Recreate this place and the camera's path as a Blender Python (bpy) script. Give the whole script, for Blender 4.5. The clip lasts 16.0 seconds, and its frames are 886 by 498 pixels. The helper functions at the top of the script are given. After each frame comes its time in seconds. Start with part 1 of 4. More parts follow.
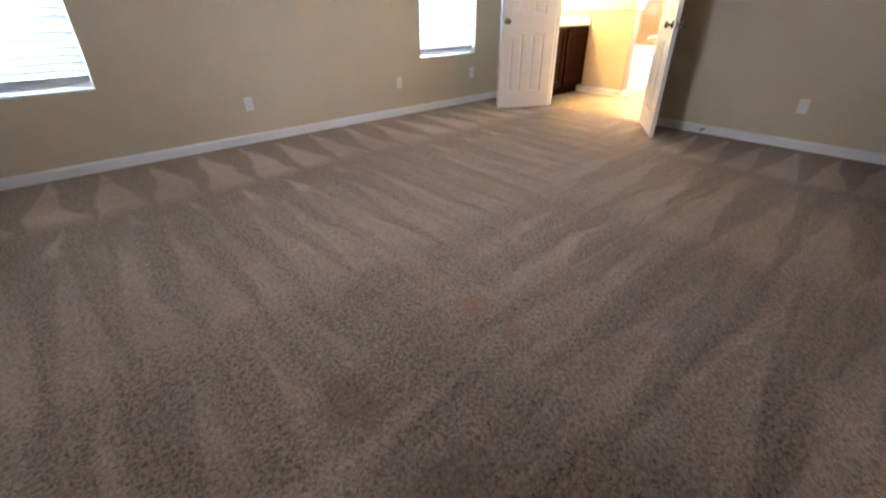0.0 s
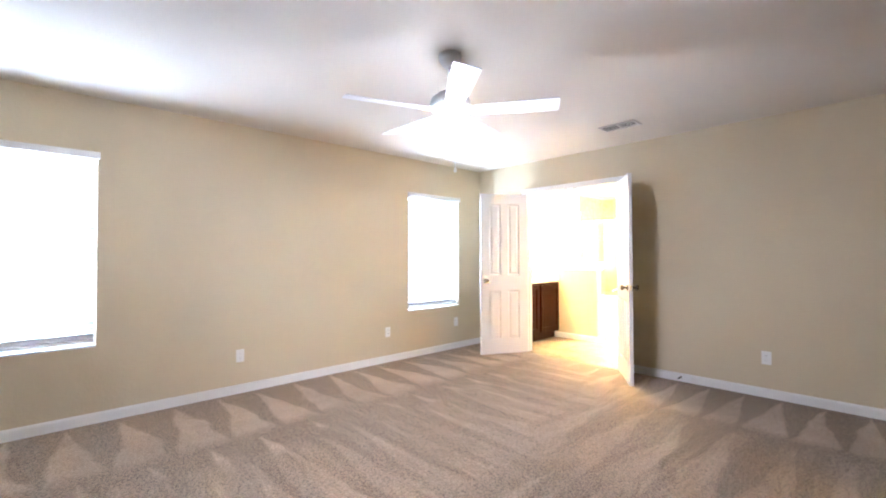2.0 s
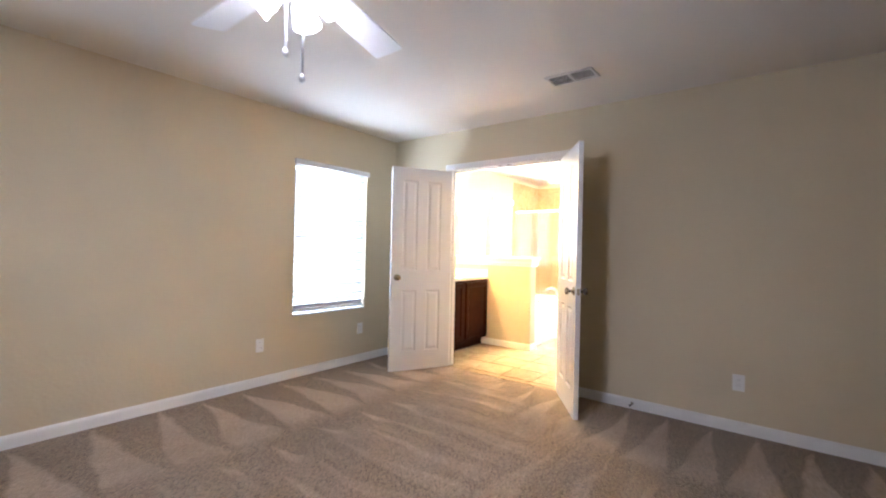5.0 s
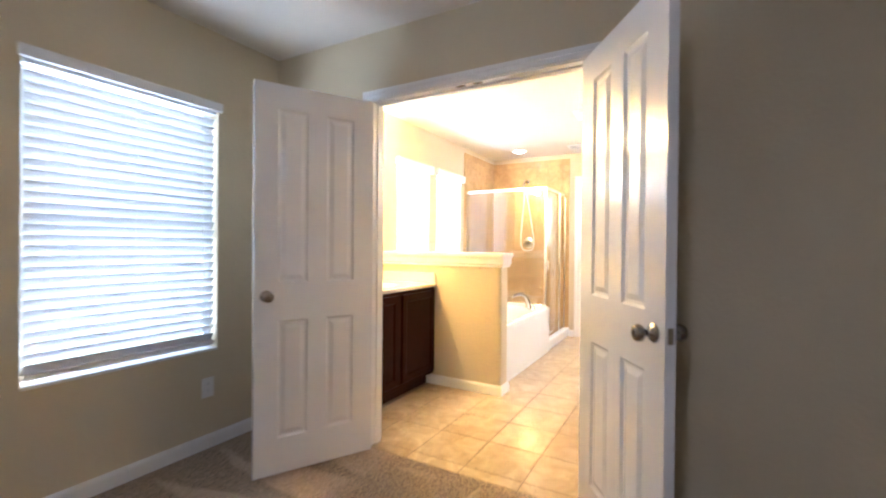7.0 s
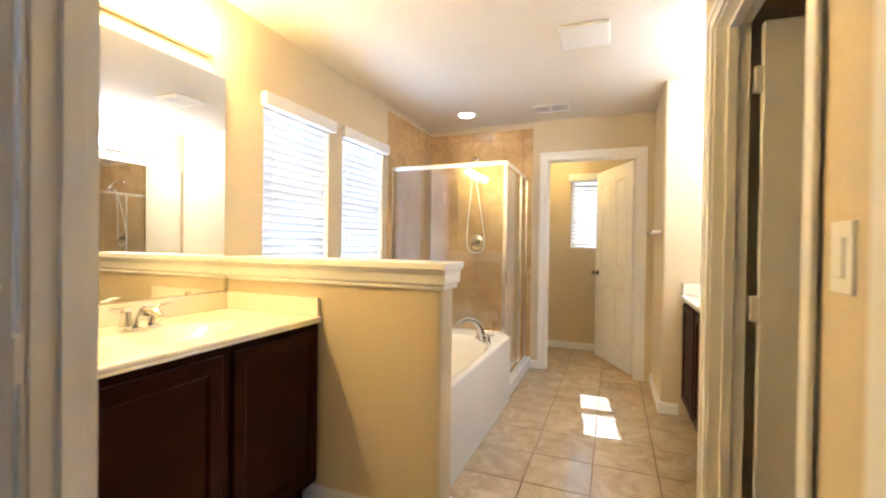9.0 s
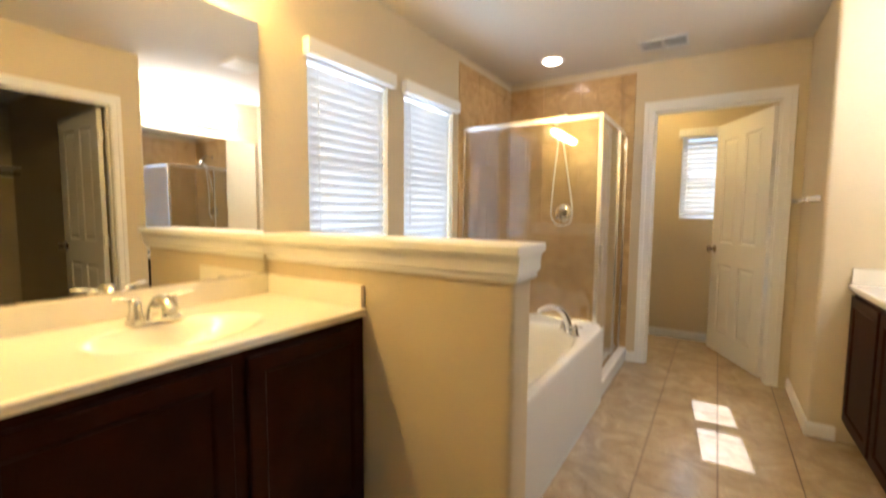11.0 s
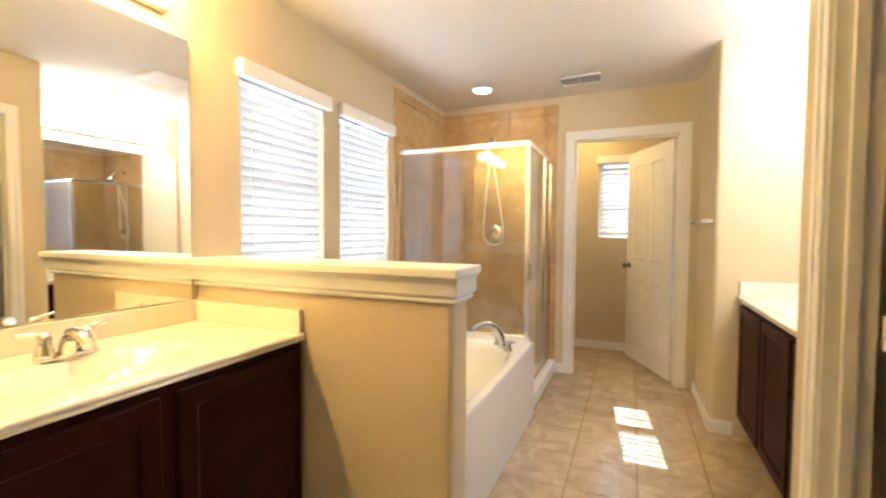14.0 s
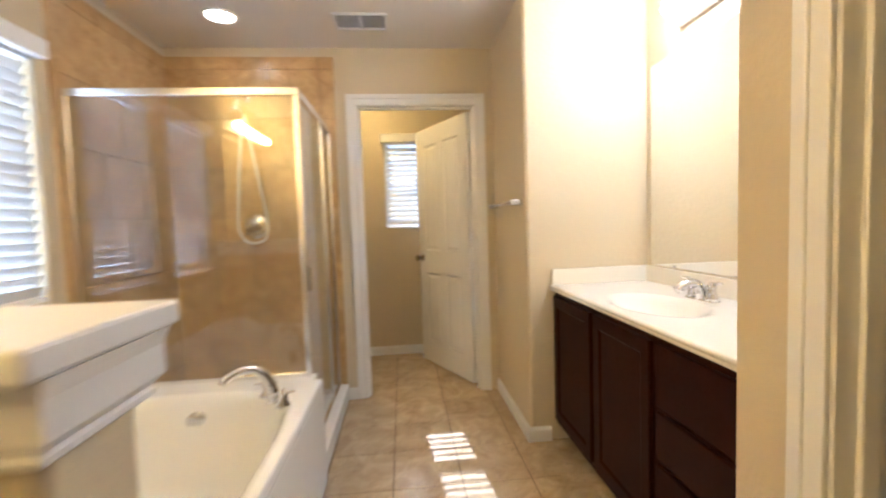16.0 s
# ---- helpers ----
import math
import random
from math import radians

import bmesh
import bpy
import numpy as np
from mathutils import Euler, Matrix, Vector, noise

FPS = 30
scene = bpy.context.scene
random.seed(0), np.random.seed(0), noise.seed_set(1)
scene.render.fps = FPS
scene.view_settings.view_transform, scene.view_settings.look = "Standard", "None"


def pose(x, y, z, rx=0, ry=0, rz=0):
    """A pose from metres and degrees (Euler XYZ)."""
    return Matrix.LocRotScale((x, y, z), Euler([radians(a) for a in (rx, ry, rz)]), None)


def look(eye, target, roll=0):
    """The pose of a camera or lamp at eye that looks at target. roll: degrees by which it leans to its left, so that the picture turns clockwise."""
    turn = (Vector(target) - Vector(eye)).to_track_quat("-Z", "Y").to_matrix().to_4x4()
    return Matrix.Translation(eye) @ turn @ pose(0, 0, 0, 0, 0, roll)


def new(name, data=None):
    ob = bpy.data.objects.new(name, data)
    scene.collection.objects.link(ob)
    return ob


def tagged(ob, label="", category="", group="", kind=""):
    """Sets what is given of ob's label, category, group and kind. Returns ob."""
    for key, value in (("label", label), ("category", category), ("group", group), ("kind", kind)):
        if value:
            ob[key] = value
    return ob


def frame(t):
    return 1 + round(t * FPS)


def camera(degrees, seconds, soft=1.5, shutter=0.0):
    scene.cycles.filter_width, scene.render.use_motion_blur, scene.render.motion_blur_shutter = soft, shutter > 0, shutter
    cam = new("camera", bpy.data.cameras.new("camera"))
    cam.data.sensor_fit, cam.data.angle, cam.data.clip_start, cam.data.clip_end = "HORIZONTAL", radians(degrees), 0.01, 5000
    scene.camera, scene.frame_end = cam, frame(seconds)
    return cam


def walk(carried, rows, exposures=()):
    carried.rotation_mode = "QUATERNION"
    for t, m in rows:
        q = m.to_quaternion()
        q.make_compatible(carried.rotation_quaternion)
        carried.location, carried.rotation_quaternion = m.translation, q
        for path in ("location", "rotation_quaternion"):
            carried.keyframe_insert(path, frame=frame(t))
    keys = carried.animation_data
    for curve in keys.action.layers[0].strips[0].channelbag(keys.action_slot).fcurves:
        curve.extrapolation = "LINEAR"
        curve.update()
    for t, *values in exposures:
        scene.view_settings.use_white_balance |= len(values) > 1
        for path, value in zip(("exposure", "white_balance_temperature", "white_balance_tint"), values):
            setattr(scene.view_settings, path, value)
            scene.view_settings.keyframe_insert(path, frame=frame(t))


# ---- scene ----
cam = camera(91.5, 16.0, soft=2.0, shutter=0.5)
PATH = [
    (0, (0.179, 0.181, 1.084), (1.343, 1.481, 0.106), -0.4),
    (0.5, (0.177, 0.181, 1.049), (1.309, 1.414, -0.045), 0.0),
    (1, (0.215, 0.128, 1.072), (1.429, 1.49, 0.253), -0.8),
    (1.5, (0.178, 0.133, 1.211), (1.53, 1.6, 1.066), -1.0),
    (2, (0.181, 0.102, 1.25), (1.552, 1.558, 1.285), -0.2),
    (2.5, (0.187, 0.095, 1.247), (1.551, 1.558, 1.249), -0.3),
    (3, (0.196, 0.097, 1.243), (1.558, 1.562, 1.228), -0.2),
    (3.5, (0.216, 0.137, 1.236), (1.634, 1.547, 1.212), -0.5),
    (4, (0.364, 0.208, 1.225), (1.867, 1.524, 1.142), -1.2),
    (4.2, (0.522, 0.29, 1.226), (2.053, 1.576, 1.185), 0.1),
    (6.3, (2.227, 1.456, 1.239), (3.897, 2.556, 1.202), -0.5),
    (6.5, (2.367, 1.546, 1.218), (4.073, 2.589, 1.182), -1.5),
    (7, (2.832, 1.829, 1.212), (4.571, 2.815, 1.197), 0.5),
    (7.5, (3.256, 2.084, 1.221), (5.067, 2.933, 1.239), 0.9),
    (8, (3.656, 2.287, 1.214), (5.533, 2.975, 1.151), -0.9),
    (8.5, (4.093, 2.389, 1.238), (5.962, 3.101, 1.22), -0.2),
    (8.7, (4.23, 2.42, 1.229), (6.1, 3.127, 1.208), 0.5),
    (10.8, (4.859, 2.616, 1.272), (6.549, 3.685, 1.227), -0.1),
    (11, (4.859, 2.614, 1.251), (6.543, 3.681, 1.088), 0.4),
    (11.5, (4.864, 2.617, 1.136), (6.468, 3.617, 0.483), 1.9),
    (12, (4.867, 2.619, 1.087), (6.384, 3.561, 0.186), 1.8),
    (12.5, (4.87, 2.627, 1.074), (6.381, 3.55, 0.144), 2.0),
    (13, (4.877, 2.656, 1.213), (6.532, 3.643, 0.677), 1.5),
    (13.5, (4.836, 2.61, 1.276), (6.56, 3.621, 1.206), 1.0),
    (14, (4.803, 2.604, 1.274), (6.634, 3.405, 1.194), 0.3),
    (14.5, (4.802, 2.621, 1.256), (6.71, 3.208, 1.13), -0.4),
    (15, (5.03, 2.667, 1.24), (6.979, 3.096, 1.114), -0.3),
    (15.5, (5.323, 2.735, 1.245), (7.302, 2.981, 1.101), 0.3),
    (16, (5.680, 2.798, 1.246), (7.669, 2.614, 1.127), -1.9),
]
EXPOSURES = [(0.0, 3.66, 5180, 19), (0.5, 4.45, 5150, 19), (1.0, 4.88, 5120, 17), (1.5, 5.0, 5100, 16), (1.9, 4.7, 5170, 19), (2.5, 4.32, 5170, 20), (3.5, 3.95, 5190, 21), (4.2, 3.9, 5250, 22),
             (6.3, 3.25, 5220, 20), (7.5, 2.66, 5180, 19), (8.6, 2.03, 5180, 16), (10.8, 1.35, 5450, 15), (11.5, 1.38, 5480, 16), (12.0, 1.7, 5500, 17), (12.5, 2.0, 5440, 17), (13.0, 2.2, 5430, 15),
             (13.5, 2.05, 5400, 15), (14.0, 1.75, 5420, 16), (15.0, 1.57, 5420, 18), (16.0, 1.44, 5120, 17)]
walk(cam, [(t, look(eye, target, roll)) for t, eye, target, roll in PATH], EXPOSURES)

# ---- world and sun ----
world = bpy.data.worlds.new("world")
scene.world = world
world.use_nodes = True
wn = world.node_tree.nodes
sky = wn.new("ShaderNodeTexSky")
sky.sky_type = "NISHITA"
sky.sun_disc = False
sky.sun_elevation = radians(37.5)
sky.sun_rotation = radians(83.7)
world.node_tree.links.new(sky.outputs[0], wn["Background"].inputs[0])
wn["Background"].inputs[1].default_value = 0.05

SUN = bpy.data.lights.new("sun", "SUN")
SUN.energy, SUN.angle, SUN.color = 5.0, radians(0.4), (1.0, 0.98, 0.955)
sun = new("sun", SUN)
sun.matrix_world = look((30, 3.3, 23.1), (0, 0, 0))
tagged(sun, kind="structure")

# sizes of the place
CEIL = 2.478
NORTH = 4.30          # inner face of the bedroom window wall
NB = 4.345            # the same wall inside the bathroom
EAST = 4.87           # bedroom face of the wall with the double door
BEAST = 8.79          # bathroom face of its far wall
SOUTH = 2.120         # bathroom face of the closet wall
WT = 0.11


def window_light(name, x0, x1, y, z0, z1, watts, axis="y"):
    d = bpy.data.lights.new(name, "AREA")
    d.shape, d.size, d.size_y, d.energy, d.color = "RECTANGLE", x1 - x0 + 0.5, z1 - z0 + 0.6, watts, (0.80, 0.90, 1.0)
    ob = new(name, d)
    c = (x0 + x1) / 2
    z = (z0 + z1) / 2
    if axis == "y":
        ob.matrix_world = look((c, y, z), (c, y - 1, z))
    else:
        ob.matrix_world = look((y, c, z), (y - 1, c, z))
    return tagged(ob, kind="structure")


W1 = (-0.38, 0.515, 0.578, 2.03)
W2 = (3.543, 4.43, 0.578, 2.03)
B1 = (6.335, 6.95, 0.93, 2.04)
B2 = (7.11, 7.72, 0.93, 2.04)
T1 = (2.32, 2.945, 1.215, 2.045)
window_light("window_light", *W1[:2], NORTH + 0.24, *W1[2:], 15)
window_light("window_light", *W2[:2], NORTH + 0.24, *W2[2:], 15)
window_light("window_light", *B1[:2], NB + 0.24, *B1[2:], 22)
window_light("window_light", *B2[:2], NB + 0.24, *B2[2:], 22)
window_light("window_light", *T1[:2], 10.08, *T1[2:], 6, "x")


# ---- materials ----
def mat(name, colour, rough=0.5, metal=0.0, vary=0.06, scale=3.0, grain=0.0, grain_scale=200.0, spec=0.5, tint=None, per_piece=0.0, coat=0.0):
    """A surface with slow colour variation, fine grain and bump."""
    m = bpy.data.materials.new(name)
    m.use_nodes = True
    n, l = m.node_tree.nodes, m.node_tree.links
    b = n["Principled BSDF"]
    b.inputs["Roughness"].default_value = rough
    b.inputs["Metallic"].default_value = metal
    b.inputs["Specular IOR Level"].default_value = spec
    b.inputs["Coat Weight"].default_value = coat
    b.inputs["Coat Roughness"].default_value = 0.08
    geo = n.new("ShaderNodeTexCoord")
    big = n.new("ShaderNodeTexNoise")
    big.inputs["Scale"].default_value = scale
    big.inputs["Detail"].default_value = 5
    l.new(geo.outputs["Object"], big.inputs["Vector"])
    ramp = n.new("ShaderNodeMix")
    ramp.data_type = "RGBA"
    dark = tint if tint else tuple(c * (1 - 2 * vary) for c in colour)
    light = tuple(min(1, c * (1 + vary)) for c in colour)
    ramp.inputs[6].default_value = (*dark, 1)
    ramp.inputs[7].default_value = (*light, 1)
    l.new(big.outputs["Fac"], ramp.inputs[0])
    out = ramp.outputs[2]
    if per_piece:
        info = n.new("ShaderNodeObjectInfo")
        hsv = n.new("ShaderNodeHueSaturation")
        mr = n.new("ShaderNodeMapRange")
        mr.inputs[3].default_value, mr.inputs[4].default_value = 1 - per_piece, 1 + per_piece
        l.new(info.outputs["Random"], mr.inputs[0])
        l.new(mr.outputs[0], hsv.inputs["Value"])
        l.new(out, hsv.inputs["Color"])
        out = hsv.outputs[0]
    l.new(out, b.inputs["Base Color"])
    if grain:
        fine = n.new("ShaderNodeTexNoise")
        fine.inputs["Scale"].default_value = grain_scale
        fine.inputs["Detail"].default_value = 3
        l.new(geo.outputs["Object"], fine.inputs["Vector"])
        bump = n.new("ShaderNodeBump")
        bump.inputs["Strength"].default_value = grain
        bump.inputs["Distance"].default_value = 0.004
        l.new(fine.outputs["Fac"], bump.inputs["Height"])
        l.new(bump.outputs[0], b.inputs["Normal"])
    return m


def emitter(name, colour, strength):
    m = bpy.data.materials.new(name)
    m.use_nodes = True
    b = m.node_tree.nodes["Principled BSDF"]
    b.inputs["Base Color"].default_value = (0.85, 0.85, 0.85, 1)
    b.inputs["Emission Color"].default_value = (*colour, 1)
    b.inputs["Emission Strength"].default_value = strength
    return m


def clear_glass(name, tint):
    m = bpy.data.materials.new(name)
    m.use_nodes = True
    n, l = m.node_tree.nodes, m.node_tree.links
    n.remove(n["Principled BSDF"])
    lw = n.new("ShaderNodeLayerWeight")
    lw.inputs[0].default_value = 0.5
    po = n.new("ShaderNodeMath")
    po.operation = "POWER"
    po.inputs[1].default_value = 5.0
    l.new(lw.outputs["Facing"], po.inputs[0])
    fr = n.new("ShaderNodeMath")
    fr.operation = "MULTIPLY_ADD"
    fr.inputs[1].default_value, fr.inputs[2].default_value = 0.90, 0.10
    l.new(po.outputs[0], fr.inputs[0])
    t = n.new("ShaderNodeBsdfTransparent")
    t.inputs[0].default_value = (*tint, 1)
    g = n.new("ShaderNodeBsdfGlossy")
    g.inputs["Roughness"].default_value = 0.0
    mix = n.new("ShaderNodeMixShader")
    l.new(fr.outputs[0], mix.inputs[0])
    l.new(t.outputs[0], mix.inputs[1])
    l.new(g.outputs[0], mix.inputs[2])
    l.new(mix.outputs[0], n["Material Output"].inputs[0])
    return m


def slat_material(name, colour, through_light):
    """White painted slats that let some daylight through."""
    m = mat(name, colour, 0.45, vary=0.02)
    n, l = m.node_tree.nodes, m.node_tree.links
    tr = n.new("ShaderNodeBsdfTranslucent")
    tr.inputs[0].default_value = (*colour, 1)
    mix = n.new("ShaderNodeMixShader")
    mix.inputs[0].default_value = through_light
    l.new(n["Principled BSDF"].outputs[0], mix.inputs[1])
    l.new(tr.outputs[0], mix.inputs[2])
    l.new(mix.outputs[0], n["Material Output"].inputs[0])
    return m


def carpet_material():
    """Beige cut pile with the fanned strokes that a vacuum cleaner leaves."""
    m = mat("carpet", (0.345, 0.257, 0.178), 0.95, vary=0.10, scale=7, grain=0.9, grain_scale=260, spec=0.1)
    n, l = m.node_tree.nodes, m.node_tree.links
    b = n["Principled BSDF"]

    def math_(op, a, c=None):
        k = n.new("ShaderNodeMath")
        k.operation = op
        for i, v in ((0, a), (1, c)):
            if v is None:
                continue
            if isinstance(v, (int, float)):
                k.inputs[i].default_value = v
            else:
                l.new(v, k.inputs[i])
        return k.outputs[0]

    geo = n.new("ShaderNodeNewGeometry")
    warp = n.new("ShaderNodeTexNoise")
    warp.inputs["Scale"].default_value = 1.3
    warp.inputs["Detail"].default_value = 2
    l.new(geo.outputs["Position"], warp.inputs["Vector"])
    sep = n.new("ShaderNodeSeparateXYZ")
    l.new(geo.outputs["Position"], sep.inputs[0])
    wobble = math_("MULTIPLY", math_("SUBTRACT", warp.outputs["Fac"], 0.5), 0.9)

    def wedges(across, along, pitch, length, start):
        """Triangles: wide at the start of each stroke, narrow at its end."""
        a = math_("ADD", math_("DIVIDE", across, pitch), wobble)
        tri = math_("ABSOLUTE", math_("SUBTRACT", math_("MULTIPLY", math_("FRACT", a), 2.0), 1.0))
        r = math_("FRACT", math_("DIVIDE", math_("SUBTRACT", math_("ADD", along, math_("MULTIPLY", wobble, 0.25)), start), length))
        d = math_("SUBTRACT", tri, r)
        s = n.new("ShaderNodeMapRange")
        s.inputs[1].default_value, s.inputs[2].default_value = -0.08, 0.08
        l.new(d, s.inputs[0])
        soft = n.new("ShaderNodeMapRange")
        soft.interpolation_type = "SMOOTHSTEP"
        soft.inputs[1].default_value, soft.inputs[2].default_value = 0.0, 0.22
        l.new(r, soft.inputs[0])
        return math_("MULTIPLY", s.outputs[0], soft.outputs[0])

    a = wedges(sep.outputs["X"], sep.outputs["Y"], 0.34, 1.05, 3.2)
    c = wedges(sep.outputs["Y"], sep.outputs["X"], 0.27, 0.95, 3.85)
    # long tapered strokes in the middle of the room
    def streaks(fine, long_, lo, hi):
        tilt = n.new("ShaderNodeMapping")
        tilt.inputs["Scale"].default_value = (fine, long_, 1)
        l.new(bent.outputs[0], tilt.inputs["Vector"])
        st = n.new("ShaderNodeTexNoise")
        st.inputs["Scale"].default_value = 1.0
        st.inputs["Detail"].default_value = 4
        st.inputs["Roughness"].default_value = 0.55
        l.new(tilt.outputs[0], st.inputs["Vector"])
        k = n.new("ShaderNodeMapRange")
        k.inputs[1].default_value, k.inputs[2].default_value = lo, hi
        l.new(st.outputs["Fac"], k.inputs[0])
        return k.outputs[0]

    bent = n.new("ShaderNodeVectorMath")
    bent.operation = "MULTIPLY_ADD"
    bent.inputs[1].default_value = (0.2, 0.2, 0)
    l.new(warp.outputs["Color"], bent.inputs[0])
    l.new(geo.outputs["Position"], bent.inputs[2])
    def blend(fac_from, lo, hi, x, y):
        side = n.new("ShaderNodeMapRange")
        side.inputs[1].default_value, side.inputs[2].default_value = lo, hi
        l.new(fac_from, side.inputs[0])
        mx = n.new("ShaderNodeMix")
        l.new(side.outputs[0], mx.inputs[0])
        l.new(x, mx.inputs[2])
        l.new(y, mx.inputs[3])
        return mx.outputs[0]

    away = math_("ADD", math_("MULTIPLY", wedges(sep.outputs["X"], sep.outputs["Y"], 0.23, 1.35, 1.55), 0.5), math_("MULTIPLY", streaks(9, 0.45, 0.44, 0.58), 0.35))
    over = math_("ADD", math_("MULTIPLY", wedges(sep.outputs["Y"], sep.outputs["X"], 0.30, 1.45, 2.36), 0.5), math_("MULTIPLY", streaks(0.45, 9, 0.44, 0.58), 0.35))
    mid = blend(math_("ADD", math_("SUBTRACT", sep.outputs["Y"], math_("MULTIPLY", sep.outputs["X"], 0.3)), wobble), 0.75, 1.15, over, away)

    first = blend(math_("ADD", sep.outputs["Y"], wobble), 2.85, 3.02, mid, a)
    mixv_out = blend(math_("SUBTRACT", sep.outputs["X"], math_("MULTIPLY", math_("MAXIMUM", sep.outputs["Y"], 1.25), 0.55)), 3.05, 3.2, first, c)
    fade = n.new("ShaderNodeTexNoise")
    fade.inputs["Scale"].default_value = 1.1
    fade.inputs["Detail"].default_value = 4
    l.new(geo.outputs["Position"], fade.inputs["Vector"])
    fr = n.new("ShaderNodeMapRange")
    fr.inputs[1].default_value, fr.inputs[2].default_value = 0.35, 0.65
    fr.inputs[3].default_value, fr.inputs[4].default_value = 0.28, 0.66
    l.new(fade.outputs["Fac"], fr.inputs[0])
    # the pile lies the other way, and looks darker, where the last strokes went across the room; corner falloff and the
    # door's shadow are painted into this darkening too
    brushed_shade = n.new("ShaderNodeMapRange")
    brushed_shade.interpolation_type = "SMOOTHSTEP"
    brushed_shade.inputs[1].default_value, brushed_shade.inputs[2].default_value = 0.15, 1.1
    brushed_shade.inputs[3].default_value, brushed_shade.inputs[4].default_value = 0.54, 0.82
    l.new(math_("ADD", math_("SUBTRACT", sep.outputs["Y"], math_("MULTIPLY", sep.outputs["X"], 0.22)), math_("MULTIPLY", wobble, 0.8)), brushed_shade.inputs[0])
    stroke = math_("ADD", math_("MULTIPLY", mixv_out, fr.outputs[0]), brushed_shade.outputs[0])
    tuft = n.new("ShaderNodeTexNoise")
    tuft.inputs["Scale"].default_value = 82
    tuft.inputs["Detail"].default_value = 6
    tuft.inputs["Roughness"].default_value = 0.55
    tuft.inputs["Distortion"].default_value = 0.9
    l.new(geo.outputs["Position"], tuft.inputs["Vector"])
    tm = n.new("ShaderNodeMapRange")
    tm.inputs[1].default_value, tm.inputs[2].default_value = 0.33, 0.60
    tm.inputs[3].default_value, tm.inputs[4].default_value = -0.74, 0.38
    l.new(tuft.outputs["Fac"], tm.inputs[0])
    lying = math_("SUBTRACT", 1.0, math_("MULTIPLY", mixv_out, 0.45))
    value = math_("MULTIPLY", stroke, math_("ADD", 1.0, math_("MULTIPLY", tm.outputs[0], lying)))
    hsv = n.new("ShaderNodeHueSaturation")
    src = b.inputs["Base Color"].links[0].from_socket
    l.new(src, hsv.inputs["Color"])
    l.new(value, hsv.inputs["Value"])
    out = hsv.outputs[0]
    # two rusty spots and two patches of ground-in dirt
    blotch = n.new("ShaderNodeTexNoise")
    blotch.inputs["Scale"].default_value = 14
    blotch.inputs["Detail"].default_value = 4
    l.new(geo.outputs["Position"], blotch.inputs["Vector"])
    for at, size, colour, most in (((1.23, 1.17, 0), 0.10, (0.30, 0.15, 0.06), 0.75), ((1.23, 0.965, 0), 0.09, (0.27, 0.14, 0.075), 0.6),
                                   ((0.59, 1.09, 0), 0.20, (0.15, 0.10, 0.065), 0.5), ((0.64, 0.61, 0), 0.22, (0.15, 0.10, 0.065), 0.5)):
        gap = n.new("ShaderNodeVectorMath")
        gap.operation = "DISTANCE"
        gap.inputs[1].default_value = at
        l.new(geo.outputs["Position"], gap.inputs[0])
        edge = n.new("ShaderNodeMapRange")
        edge.inputs[1].default_value, edge.inputs[2].default_value = size, size * 0.15
        edge.inputs[3].default_value, edge.inputs[4].default_value = 0.0, most
        l.new(math_("ADD", gap.outputs["Value"], math_("MULTIPLY", math_("SUBTRACT", blotch.outputs["Fac"], 0.45), size * 2.2)), edge.inputs[0])
        spot = n.new("ShaderNodeMix")
        spot.data_type = "RGBA"
        l.new(edge.outputs[0], spot.inputs[0])
        l.new(out, spot.inputs[6])
        spot.inputs[7].default_value = (*colour, 1)
        out = spot.outputs[2]
    l.new(out, b.inputs["Base Color"])
    b.inputs["Sheen Weight"].default_value = 0.28
    b.inputs["Sheen Roughness"].default_value = 0.45
    b.inputs["Sheen Tint"].default_value = (0.95, 0.82, 0.66, 1)
    rough_pile = n.new("ShaderNodeBump")
    rough_pile.inputs["Strength"].default_value = 0.55
    rough_pile.inputs["Distance"].default_value = 0.008
    l.new(tuft.outputs["Fac"], rough_pile.inputs["Height"])
    l.new(b.inputs["Normal"].links[0].from_socket, rough_pile.inputs["Normal"])
    l.new(rough_pile.outputs[0], b.inputs["Normal"])
    return m


